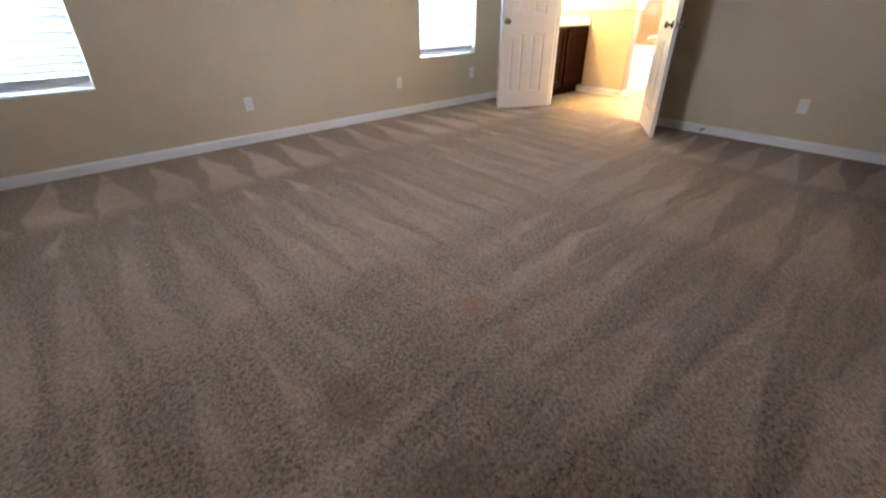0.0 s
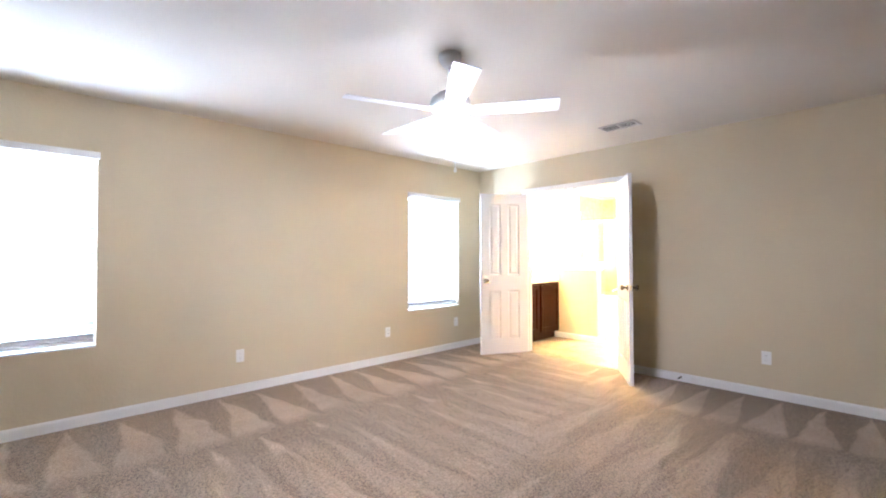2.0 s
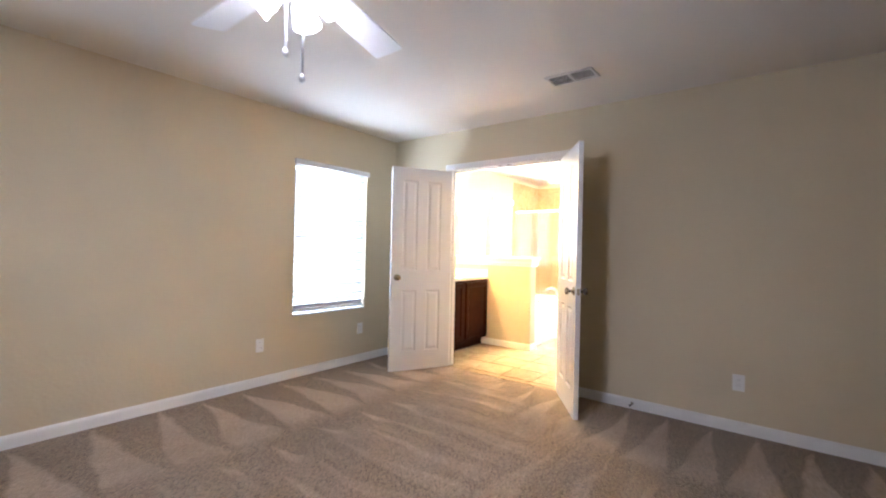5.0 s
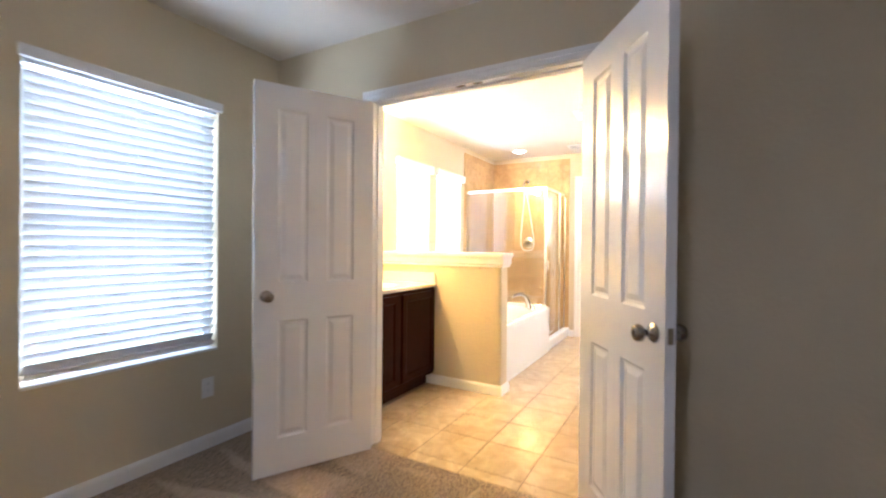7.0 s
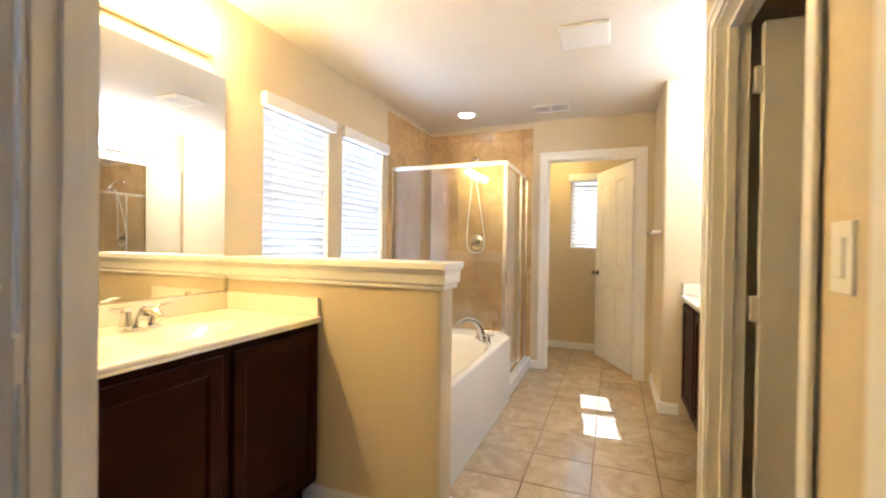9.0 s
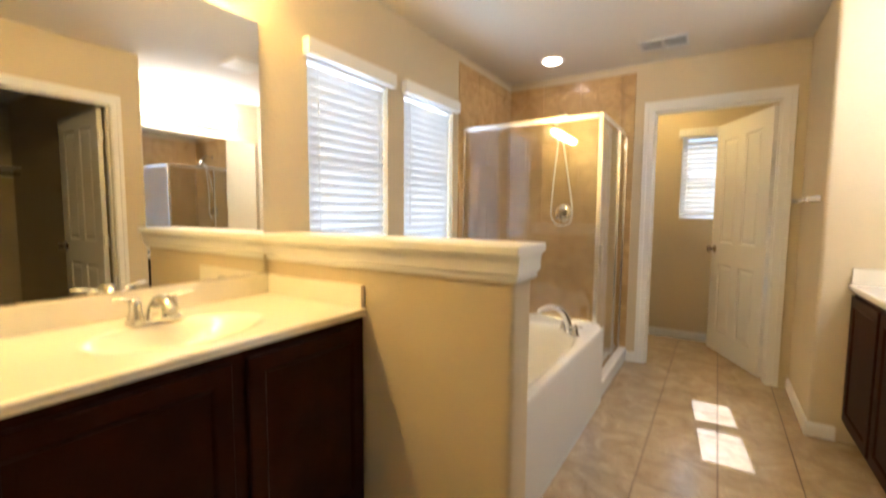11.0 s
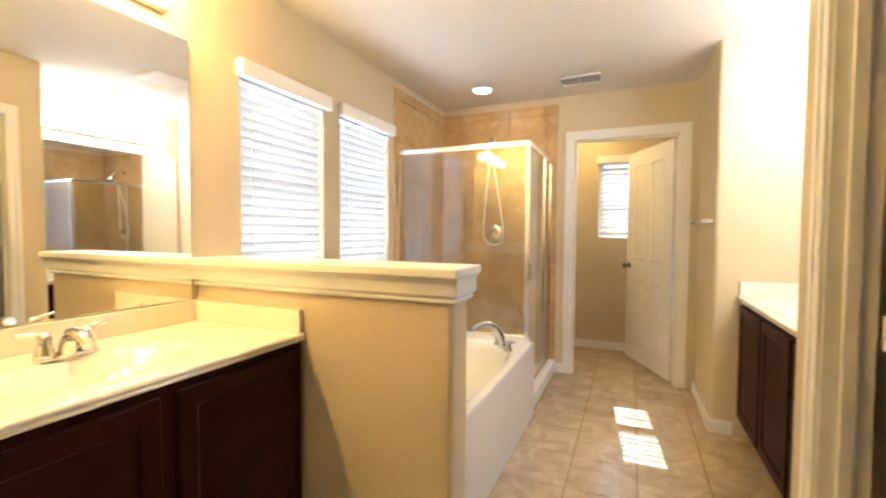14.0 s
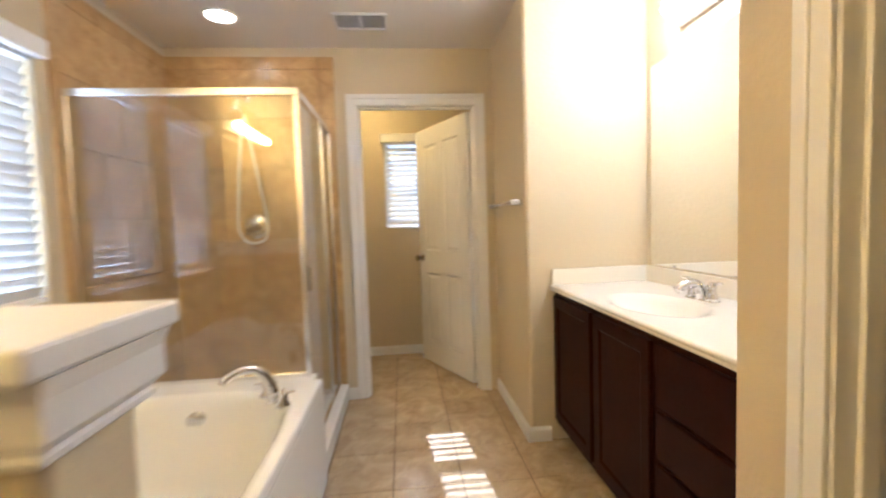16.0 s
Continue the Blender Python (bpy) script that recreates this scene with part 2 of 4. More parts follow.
def tile_material(name, base, tint, rough, per_piece):
    """Glazed ceramic with cloudy stone-like mottling."""
    m = mat(name, base, rough, vary=0.1, scale=6, tint=tint, per_piece=per_piece, grain=0.12, grain_scale=35)
    n, l = m.node_tree.nodes, m.node_tree.links
    for k in n:
        if k.bl_idname == "ShaderNodeTexNoise" and k.inputs["Scale"].default_value == 6:
            k.inputs["Detail"].default_value = 9
            k.inputs["Roughness"].default_value = 0.65
            k.inputs["Distortion"].default_value = 1.2
            sharp = n.new("ShaderNodeMapRange")
            sharp.inputs[1].default_value, sharp.inputs[2].default_value = 0.28, 0.72
            target = k.outputs["Fac"].links[0].to_socket
            l.new(k.outputs["Fac"], sharp.inputs[0])
            l.new(sharp.outputs[0], target)
            info = n.new("ShaderNodeNewGeometry")
            for link in list(k.inputs["Vector"].links):
                l.remove(link)
            l.new(info.outputs["Position"], k.inputs["Vector"])
    # small darker flecks and pale veins in the glaze
    b = n["Principled BSDF"]
    where = n.new("ShaderNodeNewGeometry")
    out = b.inputs["Base Color"].links[0].from_socket
    for size, lo, hi, gain in ((26, 0.60, 0.70, 0.72), (15, 0.61, 0.72, 1.22)):
        fl = n.new("ShaderNodeTexNoise")
        fl.inputs["Scale"].default_value = size
        fl.inputs["Detail"].default_value = 5
        fl.inputs["Roughness"].default_value = 0.6
        fl.inputs["Distortion"].default_value = 1.6
        l.new(where.outputs["Position"], fl.inputs["Vector"])
        amount = n.new("ShaderNodeMapRange")
        amount.inputs[1].default_value, amount.inputs[2].default_value = lo, hi
        amount.inputs[3].default_value, amount.inputs[4].default_value = 1.0, gain
        l.new(fl.outputs["Fac"], amount.inputs[0])
        tone = n.new("ShaderNodeHueSaturation")
        l.new(amount.outputs[0], tone.inputs["Value"])
        l.new(out, tone.inputs["Color"])
        out = tone.outputs[0]
    l.new(out, b.inputs["Base Color"])
    return m


WALL = mat("wall_paint", (0.62, 0.52, 0.338), 0.64, vary=0.03, scale=1.5, grain=0.55, grain_scale=46, spec=0.35)
CEILING = mat("ceiling_paint", (0.75, 0.685, 0.58), 0.85, vary=0.02, scale=1.2, grain=0.5, grain_scale=70, spec=0.2)
TRIM = mat("trim_paint", (0.80, 0.78, 0.74), 0.35, vary=0.015, scale=4)
DOOR = mat("door_paint", (0.80, 0.78, 0.75), 0.2, vary=0.02, scale=2, grain=0.05, grain_scale=60)
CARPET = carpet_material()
FLOOR_TILE = tile_material("floor_tile", (0.535, 0.42, 0.262), (0.345, 0.248, 0.132), 0.19, 0.07)
SHOWER_TILE = tile_material("shower_tile", (0.57, 0.385, 0.175), (0.41, 0.255, 0.10), 0.22, 0.07)
GROUT = mat("grout", (0.20, 0.13, 0.075), 0.9, vary=0.1, scale=20, grain=0.4)
SHOWER_GROUT = mat("shower_grout", (0.40, 0.275, 0.15), 0.9, vary=0.1, scale=20, grain=0.4)
WOOD = mat("dark_stained_wood", (0.031, 0.0078, 0.0029), 0.42, vary=0.25, scale=9, grain=0.08, grain_scale=50, spec=0.06)
MARBLE = mat("cultured_marble", (0.80, 0.75, 0.64), 0.045, vary=0.02, scale=2)
CHROME = mat("chrome", (0.74, 0.74, 0.75), 0.07, 1.0, vary=0.02)
NICKEL = mat("satin_nickel", (0.33, 0.295, 0.255), 0.2, 1.0, vary=0.03)
BRUSHED = mat("brushed_metal", (0.82, 0.81, 0.78), 0.5, 1.0, vary=0.02)
ALU = mat("bright_aluminium", (0.86, 0.85, 0.82), 0.2, 1.0, vary=0.02)
TUB = mat("white_acrylic", (0.84, 0.83, 0.80), 0.06, vary=0.01)
PLASTIC = mat("white_plastic", (0.82, 0.80, 0.76), 0.35, vary=0.01)
VINYL = mat("white_vinyl", (0.82, 0.83, 0.84), 0.35, vary=0.01)
SLAT = slat_material("blind_slat", (0.82, 0.82, 0.81), 0.05)
BATH_SLAT = slat_material("bath_blind_slat", (0.80, 0.79, 0.77), 0.03)
# near-black colour in place of the shade inside register throats and outlet slots
DARK = mat("gap_shade", (0.03, 0.026, 0.022), 0.8, vary=0.1)
RUBBER = mat("rubber", (0.05, 0.05, 0.05), 0.7, vary=0.05)
HOSE = mat("white_hose", (0.78, 0.75, 0.68), 0.3, vary=0.02)
FANWHITE = mat("fan_white", (0.80, 0.80, 0.79), 0.35, vary=0.015)
GRILLE = mat("grille_paint", (0.70, 0.67, 0.62), 0.45, vary=0.02)
EARTH = mat("earth", (0.16, 0.17, 0.08), 0.95, vary=0.2, scale=2, grain=0.5, grain_scale=20)
PANE = clear_glass("window_glass", (0.95, 0.97, 0.97))
SHOWER_GLASS = clear_glass("shower_glass", (0.975, 0.985, 0.975))
MIRROR = mat("mirror_silver", (0.93, 0.94, 0.93), 0.0, 1.0, vary=0.0)
WARM_BULB = emitter("warm_bulb", (1.0, 0.665, 0.205), 59)
COOL_BULB = emitter("soft_bulb", (1.0, 0.97, 0.91), 36)
FAN_GLASS = emitter("lit_frosted_glass", (1.0, 0.97, 0.93), 2.6)
FAN_BULB = emitter("fan_bulb", (1.0, 0.96, 0.91), 150)
CAN_LIGHT = emitter("recessed_lens", (1.0, 0.82, 0.58), 12)


# ---- building helpers ----
def box(bm, x0, x1, y0, y1, z0, z1, bevel=0.0, seg=2):
    vs = [bm.verts.new((x, y, z)) for x in (x0, x1) for y in (y0, y1) for z in (z0, z1)]
    fs = []
    for q in ((0, 1, 3, 2), (4, 6, 7, 5), (0, 4, 5, 1), (2, 3, 7, 6), (0, 2, 6, 4), (1, 5, 7, 3)):
        fs.append(bm.faces.new([vs[i] for i in q]))
    if bevel:
        es = {e for f in fs for e in f.edges}
        bmesh.ops.bevel(bm, geom=list(es), offset=bevel, segments=seg, affect="EDGES", profile=0.5)
    return fs


def boxed(x0, x1, y0, y1, z0, z1, bevel=0.0, seg=2):
    bm = bmesh.new()
    box(bm, x0, x1, y0, y1, z0, z1, bevel, seg)
    return bm


def lathe(bm, profile, centre=(0, 0, 0), axis="z", seg=24, a0=0.0):
    """A turned body: profile is rows of (radius, height)."""
    rings = []
    for r, h in profile:
        ring = []
        for i in range(seg):
            a = a0 + 2 * math.pi * i / seg
            p = (r * math.cos(a), r * math.sin(a), h)
            if axis == "y":
                p = (p[0], -h, p[1])
            elif axis == "x":
                p = (h, p[0], p[1])
            ring.append(bm.verts.new((p[0] + centre[0], p[1] + centre[1], p[2] + centre[2])))
        rings.append(ring)
    for a, b in zip(rings, rings[1:]):
        for i in range(seg):
            f = bm.faces.new((a[i], a[(i + 1) % seg], b[(i + 1) % seg], b[i]))
            f.smooth = True
    for ring in (rings[0], rings[-1]):
        bm.faces.new(ring)
    return bm


def turned(profile, centre=(0, 0, 0), axis="z", seg=24):
    return lathe(bmesh.new(), profile, centre, axis, seg)


def tube(bm, points, radius, seg=10):
    """A round bar along points; radius may be one number or one for each point."""
    pts = [Vector(p) for p in points]
    rad = radius if isinstance(radius, (list, tuple)) else [radius] * len(pts)
    rings = []
    side = None
    for i, p in enumerate(pts):
        d = (pts[min(i + 1, len(pts) - 1)] - pts[max(i - 1, 0)]).normalized()
        if side is None:
            side = d.orthogonal().normalized()
        side = (side - d * side.dot(d)).normalized()
        up = d.cross(side)
        rings.append([bm.verts.new(p + rad[i] * (math.cos(2 * math.pi * k / seg) * side + math.sin(2 * math.pi * k / seg) * up)) for k in range(seg)])
    for a, b in zip(rings, rings[1:]):
        for k in range(seg):
            f = bm.faces.new((a[k], a[(k + 1) % seg], b[(k + 1) % seg], b[k]))
            f.smooth = True
    bm.faces.new(rings[0])
    bm.faces.new(rings[-1])
    return bm


def smooth_path(points, steps=8):
    """A soft curve through the points."""
    p = [Vector(q) for q in points]
    p = [2 * p[0] - p[1]] + p + [2 * p[-1] - p[-2]]
    out = []
    for i in range(1, len(p) - 2):
        for s in range(steps):
            t = s / steps
            a, b, c, d = p[i - 1:i + 3]
            out.append(0.5 * (2 * b + (c - a) * t + (2 * a - 5 * b + 4 * c - d) * t * t + (3 * b - a - 3 * c + d) * t ** 3))
    out.append(p[-2])
    return out


def mesh_of(bm, name, material):
    bmesh.ops.recalc_face_normals(bm, faces=bm.faces)
    me = bpy.data.meshes.new(name)
    bm.to_mesh(me)
    bm.free()
    me.materials.append(material)
    return me


def thing(name, at, label, category, group="", kind=""):
    ob = new(name)
    ob.empty_display_size = 0.1
    ob.location = at
    return tagged(ob, label, category, group, kind)


def part(name, bm, material, parent, label=""):
    """One mesh under a thing or under a part; bm is in world places."""
    base = parent
    while base.parent:
        base = base.parent
    bmesh.ops.translate(bm, verts=bm.verts, vec=-base.location)
    ob = new(name, mesh_of(bm, name, material))
    ob.parent = parent
    if label:
        tagged(ob, label)
    return ob


def single(name, bm, material, label="", category="", group="", kind=""):
    return tagged(new(name, mesh_of(bm, name, material)), label, category, group, kind)


def cells(a0, a1, z0, z1, holes):
    """The rectangles of a wall that its openings leave."""
    xs = sorted({a0, a1, *[h[0] for h in holes], *[h[1] for h in holes]})
    zs = sorted({z0, z1, *[h[2] for h in holes], *[h[3] for h in holes]})
    for xa, xb in zip(xs, xs[1:]):
        for za, zb in zip(zs, zs[1:]):
            cx, cz = (xa + xb) / 2, (za + zb) / 2
            if not any(h[0] < cx < h[1] and h[2] < cz < h[3] for h in holes):
                yield xa, xb, za, zb


def wall(name, along, a0, a1, b0, b1, label, holes=(), z0=0.0, z1=CEIL):
    bm = bmesh.new()
    for xa, xb, za, zb in cells(a0, a1, z0, z1, list(holes)):
        if along == "x":
            box(bm, xa, xb, b0, b1, za, zb)
        else:
            box(bm, b0, b1, xa, xb, za, zb)
    bmesh.ops.remove_doubles(bm, verts=bm.verts, dist=1e-5)
    # drop the faces inside the wall
    seen = {}
    for f in bm.faces:
        seen.setdefault(tuple(sorted(v.index for v in f.verts)), []).append(f)
    bm.verts.index_update()
    seen = {}
    for f in bm.faces:
        seen.setdefault(tuple(sorted(v.index for v in f.verts)), []).append(f)
    inner = [f for fs in seen.values() if len(fs) > 1 for f in fs]
    bmesh.ops.delete(bm, geom=inner, context="FACES_ONLY")
    return single(name, bm, WALL, label, "wall", kind="structure")


# ---- structure ----
WEST_X, SOUTH_Y = -2.3, -2.8
single("ground", boxed(-40, 50, -40, 45, -0.6, -0.3), EARTH, "grassy ground outside the house", "ground", kind="structure")
single("floor_slab", boxed(WEST_X - 0.15, 10.0, SOUTH_Y - 0.15, NORTH + 0.15, -0.3, -0.012), GROUT, "grout bed under the floors", "floor", kind="structure")
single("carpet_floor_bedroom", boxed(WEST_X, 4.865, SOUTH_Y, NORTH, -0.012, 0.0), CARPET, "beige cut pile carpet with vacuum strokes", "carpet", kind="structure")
single("carpet_floor_closet", boxed(EAST + WT, 6.39, -0.9, 2.065, -0.012, 0.002), CARPET, "beige carpet inside the closet", "carpet", kind="structure")
single("ceiling", boxed(WEST_X - 0.15, 10.0, SOUTH_Y - 0.15, NORTH + 0.15, CEIL, CEIL + 0.15), CEILING, "off-white textured ceiling", "ceiling", kind="structure")

wall("wall_north", "x", WEST_X - 0.15, EAST + 0.06, NORTH, NORTH + 0.15, "tan painted bedroom wall with two windows", (W1, W2))
wall("wall_north_bath", "x", EAST + 0.06, 10.0, NB, NB + 0.15, "tan painted bathroom wall with two windows", (B1, B2))
wall("wall_west", "y", SOUTH_Y - 0.15, NORTH, WEST_X - 0.15, WEST_X, "tan painted bedroom wall")
wall("wall_south", "x", WEST_X, EAST + WT, SOUTH_Y - 0.15, SOUTH_Y, "tan painted bedroom wall")
DY0, DY1, DZ = 2.217, 3.478, 2.068
wall("wall_bedroom_east", "y", SOUTH_Y, NORTH, EAST, EAST + WT, "tan painted wall round the double doorway", ((DY0 - 0.018, DY1 + 0.018, -1, DZ + 0.018),))
CX0, CX1, CZ = 5.425, 6.295, 2.06
wall("wall_closet", "x", EAST + WT, 6.39, SOUTH - 0.115, SOUTH, "tan painted wall round the closet doorway", ((CX0 - 0.018, CX1 + 0.018, -1, CZ + 0.018),))
bm = bmesh.new()
fs = box(bm, 6.39, 6.51, 1.42, SOUTH, 0, CEIL)
es = [e for e in bm.edges if all(abs(v.co.x - 6.51) < 1e-4 and abs(v.co.y - SOUTH) < 1e-4 for v in e.verts)]
bmesh.ops.bevel(bm, geom=es, offset=0.02, segments=4, affect="EDGES", profile=0.5)
single("wall_alcove_west", bm, WALL, "tan painted stub wall with a rounded corner", "wall", kind="structure")
single("wall_closet_south", boxed(4.98, 6.51, -1.02, -0.9, 0, CEIL), WALL, "closet back wall", "wall", kind="structure")
single("wall_closet_east", boxed(6.39, 6.51, -0.9, 1.30, 0, CEIL), WALL, "closet side wall", "wall", kind="structure")
single("wall_alcove_south", boxed(6.39, 8.0, 1.30, 1.42, 0, CEIL), WALL, "cream lit wall behind the second vanity", "wall", kind="structure")
bm = bmesh.new()
box(bm, 8.0, 8.905, 1.30, SOUTH, 0, CEIL)
es = [e for e in bm.edges if all(abs(v.co.x - 8.0) < 1e-4 and abs(v.co.y - SOUTH) < 1e-4 for v in e.verts)]
bmesh.ops.bevel(bm, geom=es, offset=0.022, segments=5, affect="EDGES", profile=0.5)
single("wall_jog", bm, WALL, "tan painted wall jog with a rounded corner", "wall", kind="structure")
TY0, TY1, TZ = 2.262, 3.078, 2.08
wall("wall_bath_east", "y", SOUTH, NB, BEAST, BEAST + 0.115, "tan painted wall round the toilet room doorway", ((TY0 - 0.018, TY1 + 0.018, -1, TZ + 0.018),))
wall("wall_toilet_east", "y", 1.9, 3.6, 9.82, 9.97, "tan painted toilet room wall with a window", (T1,))
single("wall_toilet_north", boxed(8.905, 9.82, 3.45, 3.57, 0, CEIL), WALL, "toilet room side wall", "wall", kind="structure")
single("wall_toilet_south", boxed(8.905, 9.82, 1.9, 2.02, 0, CEIL), WALL, "toilet room side wall", "wall", kind="structure")

# half wall between vanity and tub
PX0, PX1, PY = 6.094, 6.243, 3.134
bm = bmesh.new()
box(bm, PX0, PX1, PY, NB, 0, 1.124)
es = [e for e in bm.edges if all(abs(v.co.y - PY) < 1e-4 for v in e.verts) and abs(e.verts[0].co.z - e.verts[1].co.z) > 0.5]
bmesh.ops.bevel(bm, geom=es, offset=0.02, segments=5, affect="EDGES", profile=0.5)
pony = single("wall_pony", bm, WALL, "tan half wall between vanity and bathtub", "half wall", kind="structure")


def profile_run(prof, p, q, out, close=True):
    """A moulding: prof is rows of (out, up), run from p to q at floor level, out is the way it stands proud."""
    bm = bmesh.new()
    p, q, o = Vector(p), Vector(q), Vector(out)
    a = [bm.verts.new(p + o * d + Vector((0, 0, h))) for d, h in prof]
    b = [bm.verts.new(q + o * d + Vector((0, 0, h))) for d, h in prof]
    k = len(prof)
    for i in range(k):
        bm.faces.new((a[i], a[(i + 1) % k], b[(i + 1) % k], b[i]))
    bm.faces.new(a)
    bm.faces.new(b)
    return bm


def wrap_run(prof):
    """A moulding mitred round the free end of the half wall."""
    bm = bmesh.new()
    rows = [[bm.verts.new(p) for p in ((PX0 - d, NB, h), (PX0 - d, PY - d, h), (PX1 + d, PY - d, h), (PX1 + d, NB, h))] for d, h in prof]
    for a, b in zip(rows, rows[1:]):
        for k in range(3):
            bm.faces.new((a[k], a[k + 1], b[k + 1], b[k]))
    return bm


BASE = [(0, 0), (0.014, 0), (0.014, 0.060), (0.011, 0.070), (0.006, 0.076), (0.004, 0.081), (0, 0.081)]


def baseboard(p, q, out):
    single("baseboard", profile_run(BASE, (*p, 0.0), (*q, 0.0), (*out, 0)), TRIM, "white painted baseboard", "baseboard", kind="structure")


baseboard((WEST_X, NORTH), (EAST, NORTH), (0, -1))
baseboard((EAST, SOUTH_Y), (EAST, DY0 - 0.066), (-1, 0))
baseboard((EAST, DY1 + 0.066), (EAST, NORTH), (-1, 0))
single("baseboard", wrap_run(BASE), TRIM, "white painted baseboard round the half wall", "baseboard", kind="structure")
baseboard((8.0, SOUTH), (BEAST, SOUTH), (0, 1))
baseboard((8.0, 2.0), (8.0, SOUTH + 0.0135), (-1, 0))
baseboard((6.365, SOUTH), (6.51, SOUTH), (0, 1))
baseboard((EAST + WT, SOUTH), (CX0 - 0.075, SOUTH), (0, 1))
baseboard((BEAST, 3.157), (BEAST, 3.24), (-1, 0))
baseboard((9.82, 2.02), (9.82, 3.45), (-1, 0))
baseboard((8.905, 3.45), (9.82, 3.45), (0, -1))
baseboard((8.905, 2.02), (9.82, 2.02), (0, 1))

# cap of the half wall
cap = thing("trim_cap", (PX0, PY, 1.0), "white painted cap and frieze moulding on the half wall", "cap", kind="structure")
part("cap_board", boxed(PX0 - 0.045, PX1 + 0.052, PY - 0.030, NB, 1.124, 1.156, 0.005), TRIM, cap)
FR = [(0, 1.038), (0.008, 1.038), (0.014, 1.043), (0.014, 1.049), (0.010, 1.053), (0.016, 1.059), (0.022, 1.066), (0.022, 1.104), (0.025, 1.115), (0.028, 1.124), (0, 1.124)]
part("frieze", wrap_run(FR), TRIM, cap)


# ---- door frames and doors ----
def casing(name, along, a0, a1, top, face, out, depth0, depth1, label, width=0.065, stop=None):
    """Jambs through the wall, and a moulded casing on each face given in out: {face place: direction}."""
    t = thing(name, (a0, depth0, 0) if along == "x" else (depth0, a0, 0), label, "door frame", kind="structure")

    def put(n, u0, u1, v0, v1, z0, z1, bev=0.003):
        bm = boxed(u0, u1, v0, v1, z0, z1, bev) if along == "x" else boxed(v0, v1, u0, u1, z0, z1, bev)
        return part(n, bm, TRIM, t)

    put("jamb", a0 - 0.018, a0, depth0, depth1, 0, top)
    put("jamb", a1, a1 + 0.018, depth0, depth1, 0, top)
    put("head_jamb", a0 - 0.018, a1 + 0.018, depth0, depth1, top, top + 0.018)
    if stop:
        put("door_stop", a0, a0 + 0.011, *stop, 0, top)
        put("door_stop", a1 - 0.011, a1, *stop, 0, top)
        put("door_stop", a0 + 0.011, a1 - 0.011, *stop, top - 0.011, top)
    for f, d in out:
        for k, (o, i, th) in enumerate(((width, 0.0, 0.012), (width, width * 0.55, 0.019))):
            v0, v1 = sorted((f, f + d * th))
            r = 0.006
            put("casing_leg", a0 - r - o, a0 - r - i, v0, v1, 0, top + r + i)
            put("casing_leg", a1 + r + i, a1 + r + o, v0, v1, 0, top + r + i)
            put("casing_head", a0 - r - o, a1 + r + o, v0, v1, top + r + i, top + r + o)
    return t


casing("door_frame_bath", "y", DY0, DY1, DZ, None, ((EAST, -1), (EAST + WT, 1)), EAST, EAST + WT, "white painted frame of the double doorway", 0.055, (EAST + 0.045, EAST + 0.09))
casing("door_frame_closet", "x", CX0, CX1, CZ, None, ((SOUTH, 1),), SOUTH - 0.115, SOUTH, "white painted frame of the closet doorway", 0.062, (SOUTH - 0.075, SOUTH - 0.04))
casing("door_frame_toilet", "y", TY0, TY1, TZ, None, ((BEAST, -1),), BEAST, BEAST + 0.115, "white painted frame of the toilet room doorway", 0.075, (BEAST + 0.035, BEAST + 0.075))


def leaf_mesh(w, h, t, panels):
    """A moulded door leaf from x = 0 to w, y = 0 to t, with raised panels on both faces."""
    bm = bmesh.new()
    xs = sorted({0, w, *[p[0] for p in panels], *[p[1] for p in panels]})
    zs = sorted({0, h, *[p[2] for p in panels], *[p[3] for p in panels]})
    for y, s in ((0, 1), (t, -1)):
        for xa, xb in zip(xs, xs[1:]):
            for za, zb in zip(zs, zs[1:]):
                hit = [p for p in panels if p[0] <= xa and xb <= p[1] and p[2] <= za and zb <= p[3]]
                rings = [(0, 0)] + ([(0.010, 0.008), (0.020, 0.009), (0.042, 0.002)] if hit else [])
                loops = [[bm.verts.new((x, y + s * d, z)) for x, z in ((xa + i, za + i), (xb - i, za + i), (xb - i, zb - i), (xa + i, zb - i))] for i, d in rings]
                for a, b in zip(loops, loops[1:]):
                    for k in range(4):
                        bm.faces.new((a[k], a[(k + 1) % 4], b[(k + 1) % 4], b[k]))
                bm.faces.new(loops[-1])
    for x in (0, w):
        bm.faces.new([bm.verts.new(p) for p in ((x, 0, 0), (x, t, 0), (x, t, h), (x, 0, h))])
    for z in (0, h):
        bm.faces.new([bm.verts.new(p) for p in ((0, 0, z), (w, 0, z), (w, t, z), (0, t, z))])
    bmesh.ops.remove_doubles(bm, verts=bm.verts, dist=1e-5)
    return bm


def knob(parent, x, y, z, d):
    prof = [(0.031, 0), (0.031, 0.004), (0.027, 0.008), (0.012, 0.011), (0.011, 0.03), (0.016, 0.034), (0.026, 0.042), (0.028, 0.052), (0.024, 0.062), (0.010, 0.066)]
    part("door_handle", turned([(r, -d * k) for r, k in prof], (x, y, z), "y", 22), NICKEL, parent, "round satin nickel knob")


